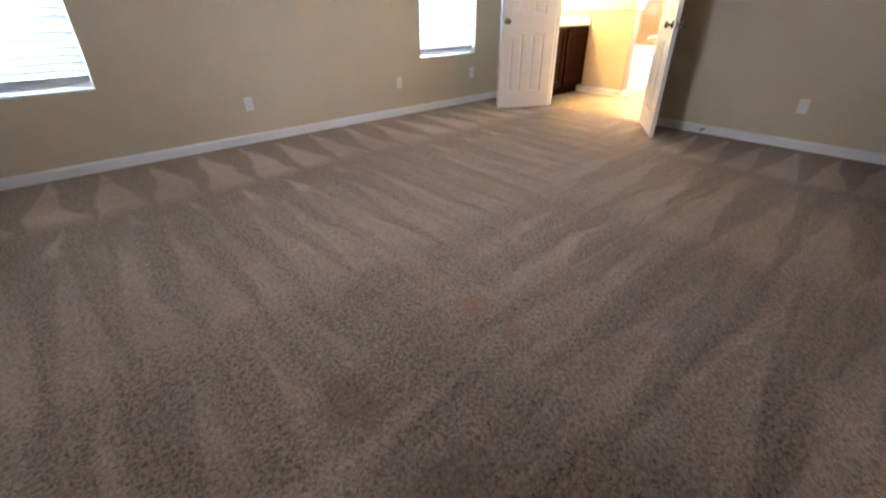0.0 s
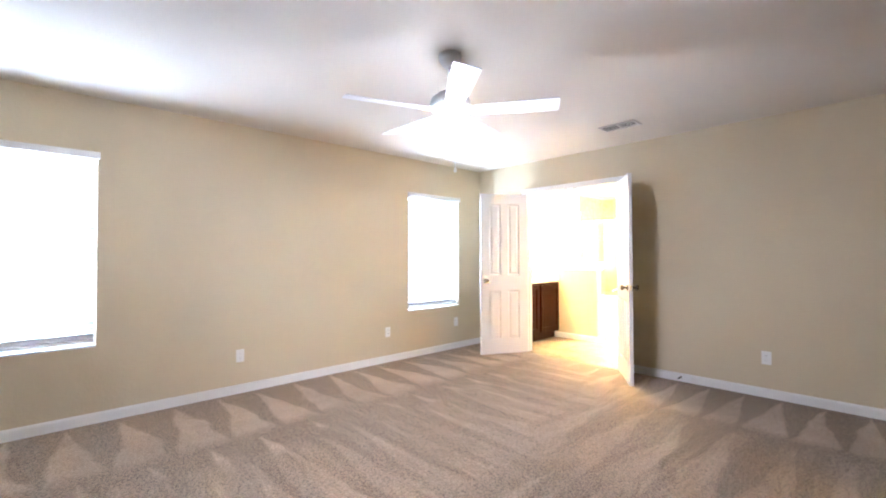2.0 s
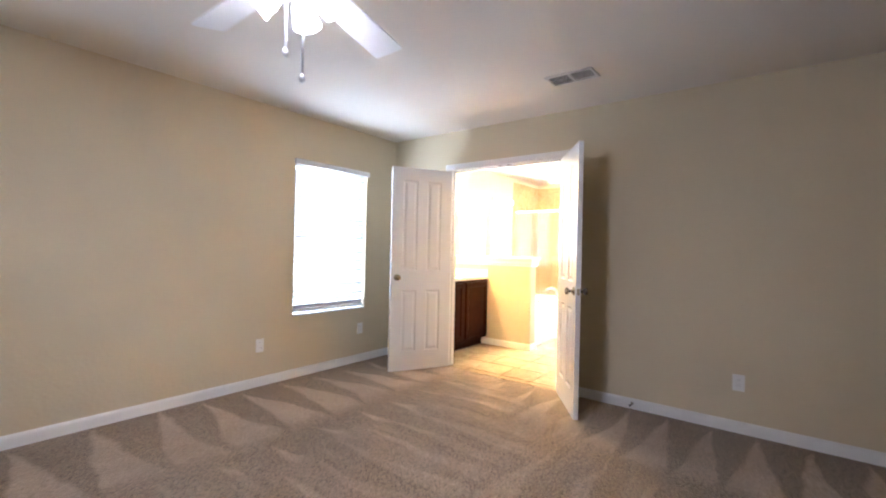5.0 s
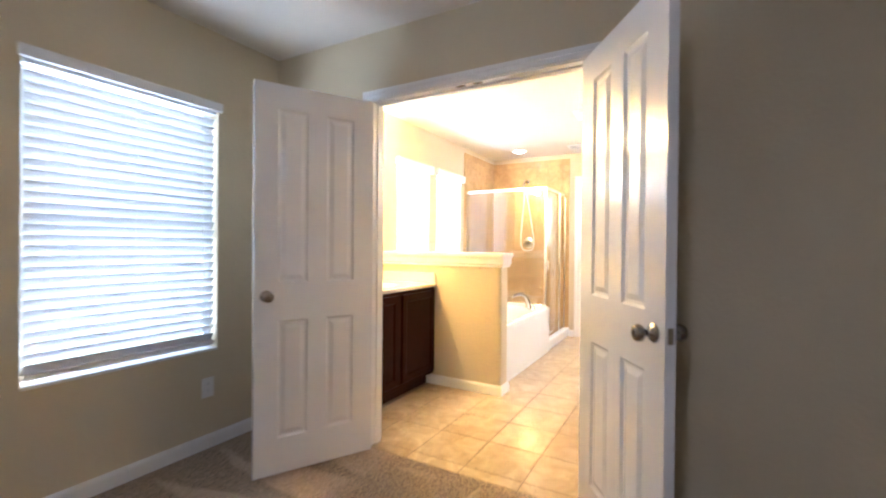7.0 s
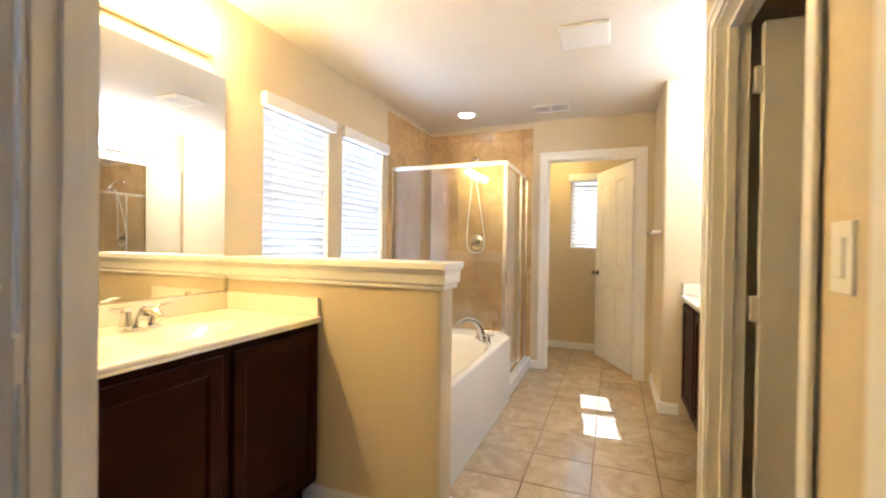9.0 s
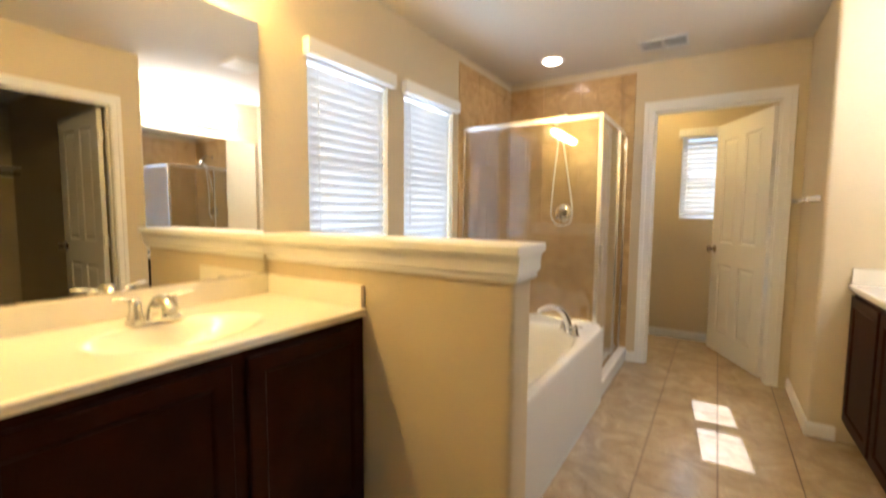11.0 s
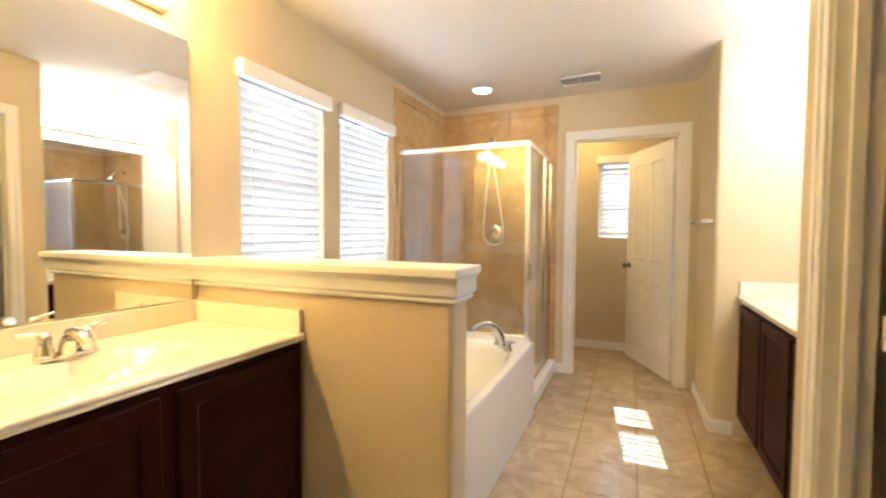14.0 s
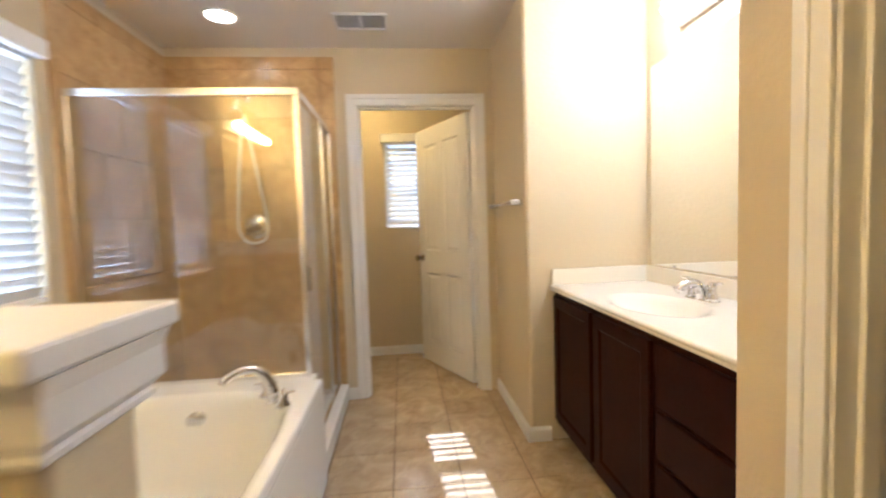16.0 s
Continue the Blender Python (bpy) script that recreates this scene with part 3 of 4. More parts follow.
def door(name, w, h, m, label, flip, hinges=(0.2, 1.0, 1.83), margin=0.115, gap=0.10, plate=0.004):
    """A hinged leaf: its hinge edge stands at x = 0, and m places it."""
    t = thing(name, (0, 0, 0), label, "door", kind="structure")
    pw = (w - 2 * margin - gap) / 2
    panels = [(a, a + pw, za, zb) for a in (margin, margin + pw + gap) for za, zb in ((0.185, 0.80), (0.995, 1.905))]
    th = 0.035
    part("leaf", leaf_mesh(w, h, th, panels), DOOR, t)
    knob(t, w - 0.06, 0, 0.93, -1)
    knob(t, w - 0.06, th, 0.93, 1)
    part("latch_plate", boxed(w - 0.001, w + 0.0012, 0.008, 0.027, 0.905, 0.955), ALU, t)
    y = 0.0 if flip else th
    for z in hinges:
        bm = boxed(-plate, 0.0, 0.004, th - 0.002, z - 0.045, z + 0.045)
        lathe(bm, [(0.006, z - 0.046), (0.006, z + 0.046)], (-0.004, y, 0), "z", 10)
        part("hinge", bm, TRIM, t)
    t.matrix_basis = m
    return t


LW = 0.645
aL = math.degrees(math.atan2(0.291, -0.563))
door("door_left_leaf", LW, 2.03, pose(4.848, DY1 - 0.012, 0.014, 0, 0, aL) @ Matrix.Translation((0.004, 0, 0)), "white four-panel door leaf standing open into the bedroom", True)
aR = math.degrees(math.atan2(-0.372, -0.552))
door("door_right_leaf", LW, 2.03, pose(4.848, DY0 + 0.002, 0.014, 0, 0, aR) @ Matrix.Translation((0.004, -0.035, 0)), "white four-panel door leaf standing open into the bedroom", False)
door("door_closet", 0.84, 2.03, pose(CX1 - 0.004, SOUTH - 0.120, 0.014, 0, 0, -90) @ Matrix.Translation((0.026, -0.035, 0)), "white four-panel closet door standing wide open", False, margin=0.13, gap=0.10, plate=0.024)
door("door_toilet", 0.81, 2.05, pose(BEAST + 0.119, TY0 + 0.004, 0.014, 0, 0, 25.5), "white four-panel toilet room door standing half open", True, margin=0.13, gap=0.10)

for y in ((DY0 + DY1) / 2 - 0.05, (DY0 + DY1) / 2 + 0.05):
    c = thing("ball_catch", (EAST + 0.024, y, DZ), "small brass ball catch plate under the door head", "door catch", "door catches")
    part("strike_plate", boxed(EAST + 0.012, EAST + 0.036, y - 0.026, y + 0.026, DZ - 0.002, DZ, 0.0008), NICKEL, c)
    part("ball_socket", turned([(0.008, -0.0015), (0.008, -0.0045), (0.005, -0.006)], (EAST + 0.024, y, DZ), seg=12), NICKEL, c)


# ---- windows and blinds ----
def window(name, along, a0, a1, face, d, z0, z1, label, blind_label, tilt, pitch=0.0475, width=0.05, group="", cover=(0.028, 0.050, 0.052), slats=None):
    """Vinyl window at the outside of the opening, and a slatted blind inside it. d: the way out of the room along the wall's thickness."""
    def B(u0, u1, v0, v1, za, zb, bev=0.0):
        v0, v1 = sorted((face + d * v0, face + d * v1))
        return boxed(u0, u1, v0, v1, za, zb, bev) if along == "x" else boxed(v0, v1, u0, u1, za, zb, bev)
    at = (a0, face, z0) if along == "x" else (face, a0, z0)
    w = thing(name, at, label, "window", kind="structure")
    fw = 0.045
    zm = (z0 + z1) / 2
    for n, args in (("window_frame", (a0, a0 + fw, 0.08, 0.14, z0, z1)), ("window_frame", (a1 - fw, a1, 0.08, 0.14, z0, z1)),
                    ("window_frame", (a0 + fw, a1 - fw, 0.08, 0.14, z0, z0 + fw)), ("window_frame", (a0 + fw, a1 - fw, 0.08, 0.14, z1 - fw, z1)),
                    ("meeting_rail", (a0 + fw, a1 - fw, 0.085, 0.125, zm - 0.025, zm + 0.025))):
        part(n, B(*args, 0.004), VINYL, w)
    part("window_sill", B(a0, a1, -0.006, 0.08, z0 - 0.004, z0 + 0.010, 0.003), TRIM, w)
    for za, zb in ((z0 + fw, zm - 0.025), (zm + 0.025, z1 - fw)):
        p = part("pane", B(a0 + fw, a1 - fw, 0.10, 0.104, za, zb), PANE, w)
        p.visible_shadow = False
    b = thing("window_blind", at, blind_label, "blind", group)
    part("valance", B(a0 - cover[0], a1 + cover[0], -cover[2], -0.002, z1 - 0.030, z1 + cover[1], 0.006), PLASTIC, b)
    part("headrail", B(a0 + 0.012, a1 - 0.012, 0.004, 0.052, z1 - 0.045, z1 - 0.004), VINYL, b)
    zb = z0 + 0.055
    part("bottom_rail", B(a0 + 0.012, a1 - 0.012, 0.010, 0.050, zb - 0.024, zb, 0.004), PLASTIC, b)
    ca, sa = math.cos(radians(tilt)), math.sin(radians(tilt))
    bm = bmesh.new()
    rows = []
    for k in range(5):
        s = (k / 4 - 0.5) * width
        bow = 0.0022 * (1 - (2 * k / 4 - 1) ** 2)
        rows.append((0.030 + s * ca - bow * sa, s * sa + bow * ca))
    top = [(v, z + 0.0028) for v, z in rows]
    loop = rows + top[::-1]
    ends = []
    for u in (a0 + 0.012, a1 - 0.012):
        ends.append([bm.verts.new((u - at[0], d * v, z) if along == "x" else (d * v, u - at[1], z)) for v, z in loop])
    for k in range(len(loop)):
        bm.faces.new((ends[0][k], ends[0][(k + 1) % len(loop)], ends[1][(k + 1) % len(loop)], ends[1][k]))
    bm.faces.new(ends[0])
    bm.faces.new(ends[1])
    me = mesh_of(bm, "slat", slats or SLAT)
    z = zb + 0.02
    rng = random.Random(name)
    while z < z1 - 0.05:
        s = new("slat", me)
        s.parent = b
        s.location = (0, 0, z - z0)
        if along == "x":
            s.rotation_euler = (radians(rng.uniform(-0.5, 0.5)), radians(rng.uniform(-0.05, 0.05)), 0)
        z += pitch
    for f in (0.12, 0.88) if a1 - a0 < 0.8 else (0.1, 0.5, 0.9):
        u = a0 + f * (a1 - a0)
        part("ladder_cord", B(u - 0.0012, u + 0.0012, 0.002, 0.0035, zb, z1 - 0.045), PLASTIC, b)
    return w, b


window("window_1", "x", W1[0], W1[1], NORTH, 1, W1[2], W1[3], "white vinyl window behind a closed blind", "white slatted blind glowing with daylight", -58, group="window blinds", cover=(0.014, 0.024, 0.03))
window("window_2", "x", W2[0], W2[1], NORTH, 1, W2[2], W2[3], "white vinyl window behind a closed blind", "white slatted blind glowing with daylight", -58, group="window blinds", cover=(0.014, 0.024, 0.03))
window("window_3", "x", B1[0], B1[1], NB, 1, B1[2], B1[3], "white vinyl bathroom window above the tub", "white slatted blind above the bathtub", -63, group="window blinds", slats=BATH_SLAT)
window("window_4", "x", B2[0], B2[1], NB, 1, B2[2], B2[3], "white vinyl bathroom window above the tub", "white slatted blind above the bathtub", -63, group="window blinds", slats=BATH_SLAT)
window("window_5", "y", T1[0], T1[1], 9.82, 1, T1[2], T1[3], "white vinyl toilet room window", "white slatted blind, open to the sun", 51, group="window blinds")


# ---- bedroom things ----
def ceiling_fan(at, first):
    x, y = at
    f = thing("ceiling_fan", (x, y, CEIL), "white five-blade ceiling fan with lit glass shades", "ceiling fan")
    part("canopy", turned([(0.068, 0), (0.068, -0.03), (0.05, -0.065), (0.018, -0.08)], (x, y, CEIL)), FANWHITE, f)
    part("downrod", turned([(0.0135, -0.06), (0.0135, -0.25)], (x, y, CEIL), seg=14), FANWHITE, f)
    part("motor_housing", turned([(0.03, -0.225), (0.075, -0.24), (0.115, -0.272), (0.125, -0.303), (0.12, -0.333), (0.09, -0.354), (0.05, -0.36)], (x, y, CEIL), seg=32), FANWHITE, f)
    part("switch_housing", turned([(0.055, -0.36), (0.06, -0.375), (0.06, -0.40), (0.045, -0.42), (0.01, -0.425)], (x, y, CEIL)), FANWHITE, f)
    zb = CEIL - 0.347
    for k in range(5):
        a = radians(first + 72 * k)
        m = Matrix.Translation((x, y, zb)) @ Matrix.Rotation(a, 4, "Z") @ Matrix.Rotation(radians(-12), 4, "X")
        bm = bmesh.new()
        out = [(0.125, 0.040), (0.15, 0.048), (0.25, 0.057), (0.45, 0.064), (0.628, 0.068), (0.638, 0.065), (0.643, 0.057)]
        loop = out + [(r, -w) for r, w in out[::-1]]
        lo = [bm.verts.new((r, w, -0.003)) for r, w in loop]
        hi = [bm.verts.new((r, w, 0.003)) for r, w in loop]
        bm.faces.new(lo)
        bm.faces.new(hi)
        for i in range(len(loop)):
            bm.faces.new((lo[i], lo[(i + 1) % len(loop)], hi[(i + 1) % len(loop)], hi[i]))
        bmesh.ops.transform(bm, matrix=m, verts=bm.verts)
        blade = part("blade", bm, FANWHITE, f)
        bm = bmesh.new()
        box(bm, 0.09, 0.20, -0.016, 0.016, -0.009, -0.004, 0.002)
        box(bm, 0.19, 0.255, -0.036, 0.036, -0.008, -0.0035, 0.002)
        bmesh.ops.transform(bm, matrix=m, verts=bm.verts)
        part("blade_arm", bm, FANWHITE, blade)
    for k in range(4):
        a = radians(first + 20 + 90 * k)
        m = Matrix.Translation((x, y, CEIL - 0.388)) @ Matrix.Rotation(a, 4, "Z") @ Matrix.Rotation(radians(124), 4, "Y") @ Matrix.Scale(0.84, 4)
        bm = lathe(bmesh.new(), [(0.018, 0.05), (0.022, 0.06), (0.02, 0.085)], seg=14)
        bmesh.ops.transform(bm, matrix=m, verts=bm.verts)
        holder = part("lamp_holder", bm, FANWHITE, f)
        bm = lathe(bmesh.new(), [(0.022, 0.078), (0.036, 0.095), (0.046, 0.125), (0.050, 0.155), (0.058, 0.18), (0.055, 0.18), (0.047, 0.155), (0.043, 0.125), (0.033, 0.097), (0.012, 0.09)], seg=20)
        bmesh.ops.transform(bm, matrix=m, verts=bm.verts)
        part("shade", bm, FAN_GLASS, holder, "lit frosted glass shade")
        bm = lathe(bmesh.new(), [(0.004, 0.092), (0.014, 0.10), (0.025, 0.118), (0.028, 0.135), (0.022, 0.152), (0.003, 0.160)], seg=16)
        bmesh.ops.transform(bm, matrix=m, verts=bm.verts)
        part("bulb", bm, FAN_BULB, holder, "lit bulb inside the shade")
    for dx, ln in ((-0.018, 0.19), (0.02, 0.27)):
        bm = tube(bmesh.new(), [(x + dx, y - dx, CEIL - 0.42), (x + dx, y - dx, CEIL - 0.42 - ln)], 0.0032, 8)
        chain = part("pull_chain", bm, FANWHITE, f)
        part("pull", turned([(0.004, 0), (0.009, -0.012), (0.009, -0.022), (0.003, -0.03)], (x + dx, y - dx, CEIL - 0.42 - ln), seg=12), FANWHITE, chain)
    return f


ceiling_fan((2.005, 1.970), 17.0)


def vent(at, sx, sy, n, label, along="x", split=False):
    """A stamped ceiling register: frame, near-black plate coloured as the throat's shade, slats."""
    x, y = at
    v = thing("ceiling_vent", (x, y, CEIL), label, "vent")
    z1, z0 = CEIL - 0.001, CEIL - 0.014
    b = 0.018
    for a in ((x - sx, x + sx, y - sy, y - sy + b), (x - sx, x + sx, y + sy - b, y + sy), (x - sx, x - sx + b, y - sy + b, y + sy - b), (x + sx - b, x + sx, y - sy + b, y + sy - b)):
        part("frame", boxed(*a, z0, z1, 0.003), GRILLE, v)
    part("backing", boxed(x - sx + b, x + sx - b, y - sy + b, y + sy - b, z1 - 0.002, z1), DARK, v)
    if split:
        part("divider", boxed(x - 0.008, x + 0.008, y - sy + b, y + sy - b, z0 + 0.001, z1 - 0.002) if along == "y" else boxed(x - sx + b, x + sx - b, y - 0.008, y + 0.008, z0 + 0.001, z1 - 0.002), GRILLE, v)
    for k in range(n):
        f = (k + 0.5) / n
        bm = bmesh.new()
        if along == "y":
            c = y - sy + b + f * 2 * (sy - b)
            box(bm, x - sx + b, x + sx - b, c - 0.003, c + 0.003, z0 + 0.0075, z0 + 0.0095)
        else:
            c = x - sx + b + f * 2 * (sx - b)
            box(bm, c - 0.003, c + 0.003, y - sy + b, y + sy - b, z0 + 0.0075, z0 + 0.0095)
        part("slat", bm, GRILLE, v)
    return v


vent((4.167, 1.902), 0.09, 0.17, 5, "off-white ceiling air register in the bedroom", "x", True)


def outlet(at, d, label="white duplex outlet with its cover plate", name="outlet", cat="outlet", toggles=0):
    """Cover plate on a wall; d is the way into the room."""
    x, y, z = at
    o = thing(name, at, label, cat, "outlets" if not toggles else "")

    def P(n, u0, u1, z0, z1, t0, t1, m, bev=0.0, lab=""):
        if d[1]:
            v0, v1 = sorted((y + d[1] * t0, y + d[1] * t1))
            bm = boxed(x + u0, x + u1, v0, v1, z + z0, z + z1, bev)
        else:
            v0, v1 = sorted((x + d[0] * t0, x + d[0] * t1))
            bm = boxed(v0, v1, y + u0, y + u1, z + z0, z + z1, bev)
        return part(n, bm, m, o, lab)
    P("cover_plate", -0.036, 0.036, -0.058, 0.058, 0, 0.006, PLASTIC, 0.002)
    if toggles:
        P("switch_rocker", -0.016, 0.016, -0.033, 0.033, 0.006, 0.010, PLASTIC, 0.002)
    else:
        for c in (-0.02, 0.02):
            s = P("socket", -0.016, 0.016, c - 0.014, c + 0.014, 0.006, 0.008, PLASTIC, 0.001)
            for u in (-0.006, 0.006):
                # raised strip, coloured as the shade inside a slot
                q = P("slot", u - 0.001, u + 0.001, c - 0.003, c + 0.005, 0.008, 0.0085, DARK)
                q.parent = s
    return o


outlet((1.557, NORTH, 0.343), (0, -1))
outlet((3.226, NORTH, 0.356), (0, -1))
outlet((4.37, NORTH, 0.36), (0, -1))
outlet((EAST, 0.930, 0.348), (-1, 0))
outlet((5.28, SOUTH, 1.22), (0, 1), "white light switch beside the closet doorway", "light_switch", "switch", 1)
stop = thing("door_bumper", (EAST - 0.014, 1.622, 0.045), "small spring door stop on the baseboard", "door stop")
part("spring", turned([(0.011, 0), (0.006, 0.004), (0.005, 0.06)], (EAST - 0.014, 1.622, 0.045), "x", 12), NICKEL, stop).scale = (-1, 1, 1)
part("tip", turned([(0.007, -0.075), (0.009, -0.06), (0.006, -0.058)], (EAST - 0.014, 1.622, 0.045), "x", 12), RUBBER, stop)


# ---- bathroom things ----
def counter(x0, x1, yb, yf, z1, side, label):
    """Cultured-marble top with a moulded oval bowl, backsplash and sidesplashes. yb: back, yf: front."""
    s = 1 if yf > yb else -1
    c = thing("countertop", (x0, yb, z1), label, "countertop")
    bm = bmesh.new()
    nx, ny = 72, 36
    cx, cy = (x0 + x1) / 2 + side, yb + s * 0.35
    g = []
    for j in range(ny + 1):
        row = []
        for i in range(nx + 1):
            x = x0 + (x1 - x0) * i / nx
            y = yb + (yf - yb) * j / ny
            r = math.hypot((x - cx) / 0.255, (y - cy) / 0.165)
            z = z1
            if r < 1:
                z = z1 - 0.095 * (1 - r ** 2.2) ** 1.25
            row.append(bm.verts.new((x, y, z)))
        g.append(row)
    for j in range(ny):
        for i in range(nx):
            f = bm.faces.new((g[j][i], g[j][i + 1], g[j + 1][i + 1], g[j + 1][i]))
            f.smooth = True
    # rounded front edge with a drip groove
    prev = g[ny]
    for dy, dz in ((0.006, -0.002), (0.010, -0.008), (0.010, -0.014), (0.006, -0.017), (0.006, -0.020), (0.010, -0.023), (0.010, -0.028), (0.004, -0.031), (-0.02, -0.031)):
        cur = [bm.verts.new((v.co.x, yf + s * dy, z1 + dz)) for v in g[ny]]
        for i in range(nx):
            f = bm.faces.new((prev[i], prev[i + 1], cur[i + 1], cur[i]))
            f.smooth = True
        prev = cur
    part("top", bm, MARBLE, c)
    v0, v1 = sorted((yb, yb + s * 0.02))
    part("backsplash", boxed(x0, x1, v0, v1, z1, z1 + 0.088, 0.003), MARBLE, c)
    for xa in ((x1 - 0.02, x1), (x0, x0 + 0.02)):
        v0, v1 = sorted((yb + s * 0.021, yf))
        part("sidesplash", boxed(*xa, v0, v1, z1, z1 + 0.088, 0.003), MARBLE, c)
    part("drain", turned([(0.0, 0), (0.02, 0.002), (0.028, 0.004), (0.030, 0.0)], (cx, cy, z1 - 0.094)), CHROME, c)
    return c


def faucet(x, y, z, s):
    """Centre-set basin mixer with two lever handles. s: the way to the user."""
    f = thing("basin_faucet", (x, y, z), "chrome two-handle basin faucet", "faucet", "basin faucets")
    bm = boxed(x - 0.078, x + 0.078, y - 0.026, y + 0.026, z, z + 0.014, 0.006, 3)
    part("base_plate", bm, CHROME, f)
    pts = smooth_path([(x, y, z + 0.008), (x, y + s * 0.006, z + 0.045), (x, y + s * 0.035, z + 0.074), (x, y + s * 0.085, z + 0.070), (x, y + s * 0.115, z + 0.048)], 6)
    part("spout", tube(bmesh.new(), pts, [0.027 - 0.011 * k / (len(pts) - 1) for k in range(len(pts))], 16), CHROME, f)
    for d in (-1, 1):
        h = part("handle_body", turned([(0.026, 0.012), (0.024, 0.022), (0.017, 0.055), (0.019, 0.070), (0.014, 0.084), (0.004, 0.088)], (x + d * 0.055, y, z)), CHROME, f)
        part("lever", tube(bmesh.new(), [(x + d * 0.05, y, z + 0.078), (x + d * 0.09, y + s * 0.004, z + 0.088), (x + d * 0.122, y + s * 0.008, z + 0.090)], [0.008, 0.006, 0.004], 10), CHROME, h)
    return f


def cabinet(x0, x1, yb, yf, z1, fronts, label):
    """Vanity base with a toe kick; fronts are rows of (x0, x1, z0, z1, kind)."""
    s = 1 if yf > yb else -1
    c = thing("vanity_cabinet", (x0, yf, 0), label, "cabinet")

    def Y(a, b):
        return sorted((yf + s * a, yf + s * b))
    part("body", boxed(x0, x1, *sorted((yb, yf - s * 0.02)), 0.10, 0.745, 0.002), WOOD, c)
    part("face_frame", boxed(x0, x1, *sorted((yf - s * 0.02, yf)), 0.10, z1, 0.002), WOOD, c)
    for xa in ((x0, x0 + 0.018), (x1 - 0.018, x1)):
        part("side_panel", boxed(*xa, *sorted((yb, yf - s * 0.02)), 0.745, z1), WOOD, c)
    part("toe_kick", boxed(x0 + 0.002, x1 - 0.002, *sorted((yb, yf - s * 0.07)), 0.0, 0.10), WOOD, c)
    for xa, xb, za, zb, kind in fronts:
        bm = bmesh.new()
        if kind == "door":
            # frame with a sunk panel
            loops = []
            for i, o in ((0, 0.001), (0, 0.016), (0.004, 0.019), (0.050, 0.019), (0.056, 0.016), (0.062, 0.010)):
                y = yf + s * o
                loops.append([bm.verts.new(p) for p in ((xa + i, y, za + i), (xb - i, y, za + i), (xb - i, y, zb - i), (xa + i, y, zb - i))])
            for a, b in zip(loops, loops[1:]):
                for k in range(4):
                    bm.faces.new((a[k], a[(k + 1) % 4], b[(k + 1) % 4], b[k]))
            bm.faces.new(loops[-1])
            bm.faces.new(loops[0])
        else:
            box(bm, xa, xb, *Y(0.001, 0.019), za, zb, 0.004)
        part("door" if kind == "door" else "drawer_front", bm, WOOD, c)
    return c


VX0, VX1 = EAST + WT + 0.002, PX0 - 0.002
CT = 0.886
cabinet(VX0, VX1, NB - 0.001, 3.763, CT - 0.032,
        [(VX0 + 0.03, VX0 + 0.56, 0.135, CT - 0.06, "door"), (VX0 + 0.61, VX1 - 0.02, 0.135, CT - 0.06, "door")],
        "dark-stained wooden vanity cabinet with two doors")
counter(VX0, VX1, NB - 0.001, 3.752, CT, 0.0, "cream cultured-marble vanity top with a moulded bowl")
faucet((VX0 + VX1) / 2, NB - 0.17, CT, -1)

V2X0, V2X1 = 6.512, 7.998
cabinet(V2X0, V2X1, 1.421, 1.965, CT - 0.032,
        [(7.52, 7.975, 0.135, CT - 0.06, "door"), (7.05, 7.48, 0.135, CT - 0.06, "door"),
         (6.56, 7.01, 0.62, CT - 0.06, "drawer"), (6.56, 7.01, 0.44, 0.60, "drawer"), (6.56, 7.01, 0.135, 0.42, "drawer")],
        "dark-stained wooden vanity cabinet with doors and drawers")
counter(V2X0, V2X1, 1.421, 1.985, CT, 0.1, "white cultured-marble vanity top with a moulded bowl")
faucet((V2X0 + V2X1) / 2 + 0.1, 1.565, CT, 1)


def mirror(x0, x1, y, d, z0, z1):
    m = thing("wall_mirror", (x0, y, z0), "large frameless vanity mirror on the wall", "mirror", "vanity mirrors")
    part("glass", boxed(x0, x1, *sorted((y + d * 0.001, y + d * 0.007)), z0, z1), MIRROR, m)
    for x in (x0 + 0.2, x1 - 0.2):
        part("clip", boxed(x - 0.012, x + 0.012, *sorted((y + d * 0.0075, y + d * 0.010)), z0 - 0.002, z0 + 0.012), CHROME, m)
    return m


# one edge of this sheet stands a few millimetres off the wall
mirror(5.03, 6.062, NB, -1, 0.980, 2.07).rotation_euler = (0, 0, radians(-0.4))
mirror(6.56, 7.955, 1.42, 1, 0.980, 2.05)


def light_bar(x0, x1, y, d, z, n, bulb, label):
    b = thing("vanity_light", (x0, y, z), label, "wall lamp", "vanity lights")
    part("back_plate", boxed(x0, x1, *sorted((y, y + d * 0.03)), z - 0.055, z + 0.055, 0.008), BRUSHED, b)
    part("lower_rim", tube(bmesh.new(), [(x0, y + d * 0.035, z - 0.05), (x1, y + d * 0.035, z - 0.05)], 0.006, 10), BRUSHED, b)
    for k in range(n):
        x = x0 + (x1 - x0) * (k + 0.5) / n
        s = part("socket", turned([(0.024, 0.03), (0.024, 0.055), (0.019, 0.06)] if d < 0 else [(0.024, -0.03), (0.024, -0.055), (0.019, -0.06)], (x, y, z), "y", 16), CHROME, b)
        prof = [(0.014, 0.058), (0.022, 0.066), (0.036, 0.082), (0.042, 0.102), (0.037, 0.124), (0.022, 0.138), (0.004, 0.143)]
        part("bulb", turned([(r, h if d < 0 else -h) for r, h in prof], (x, y, z), "y", 18), bulb, s, "lit round frosted bulb")


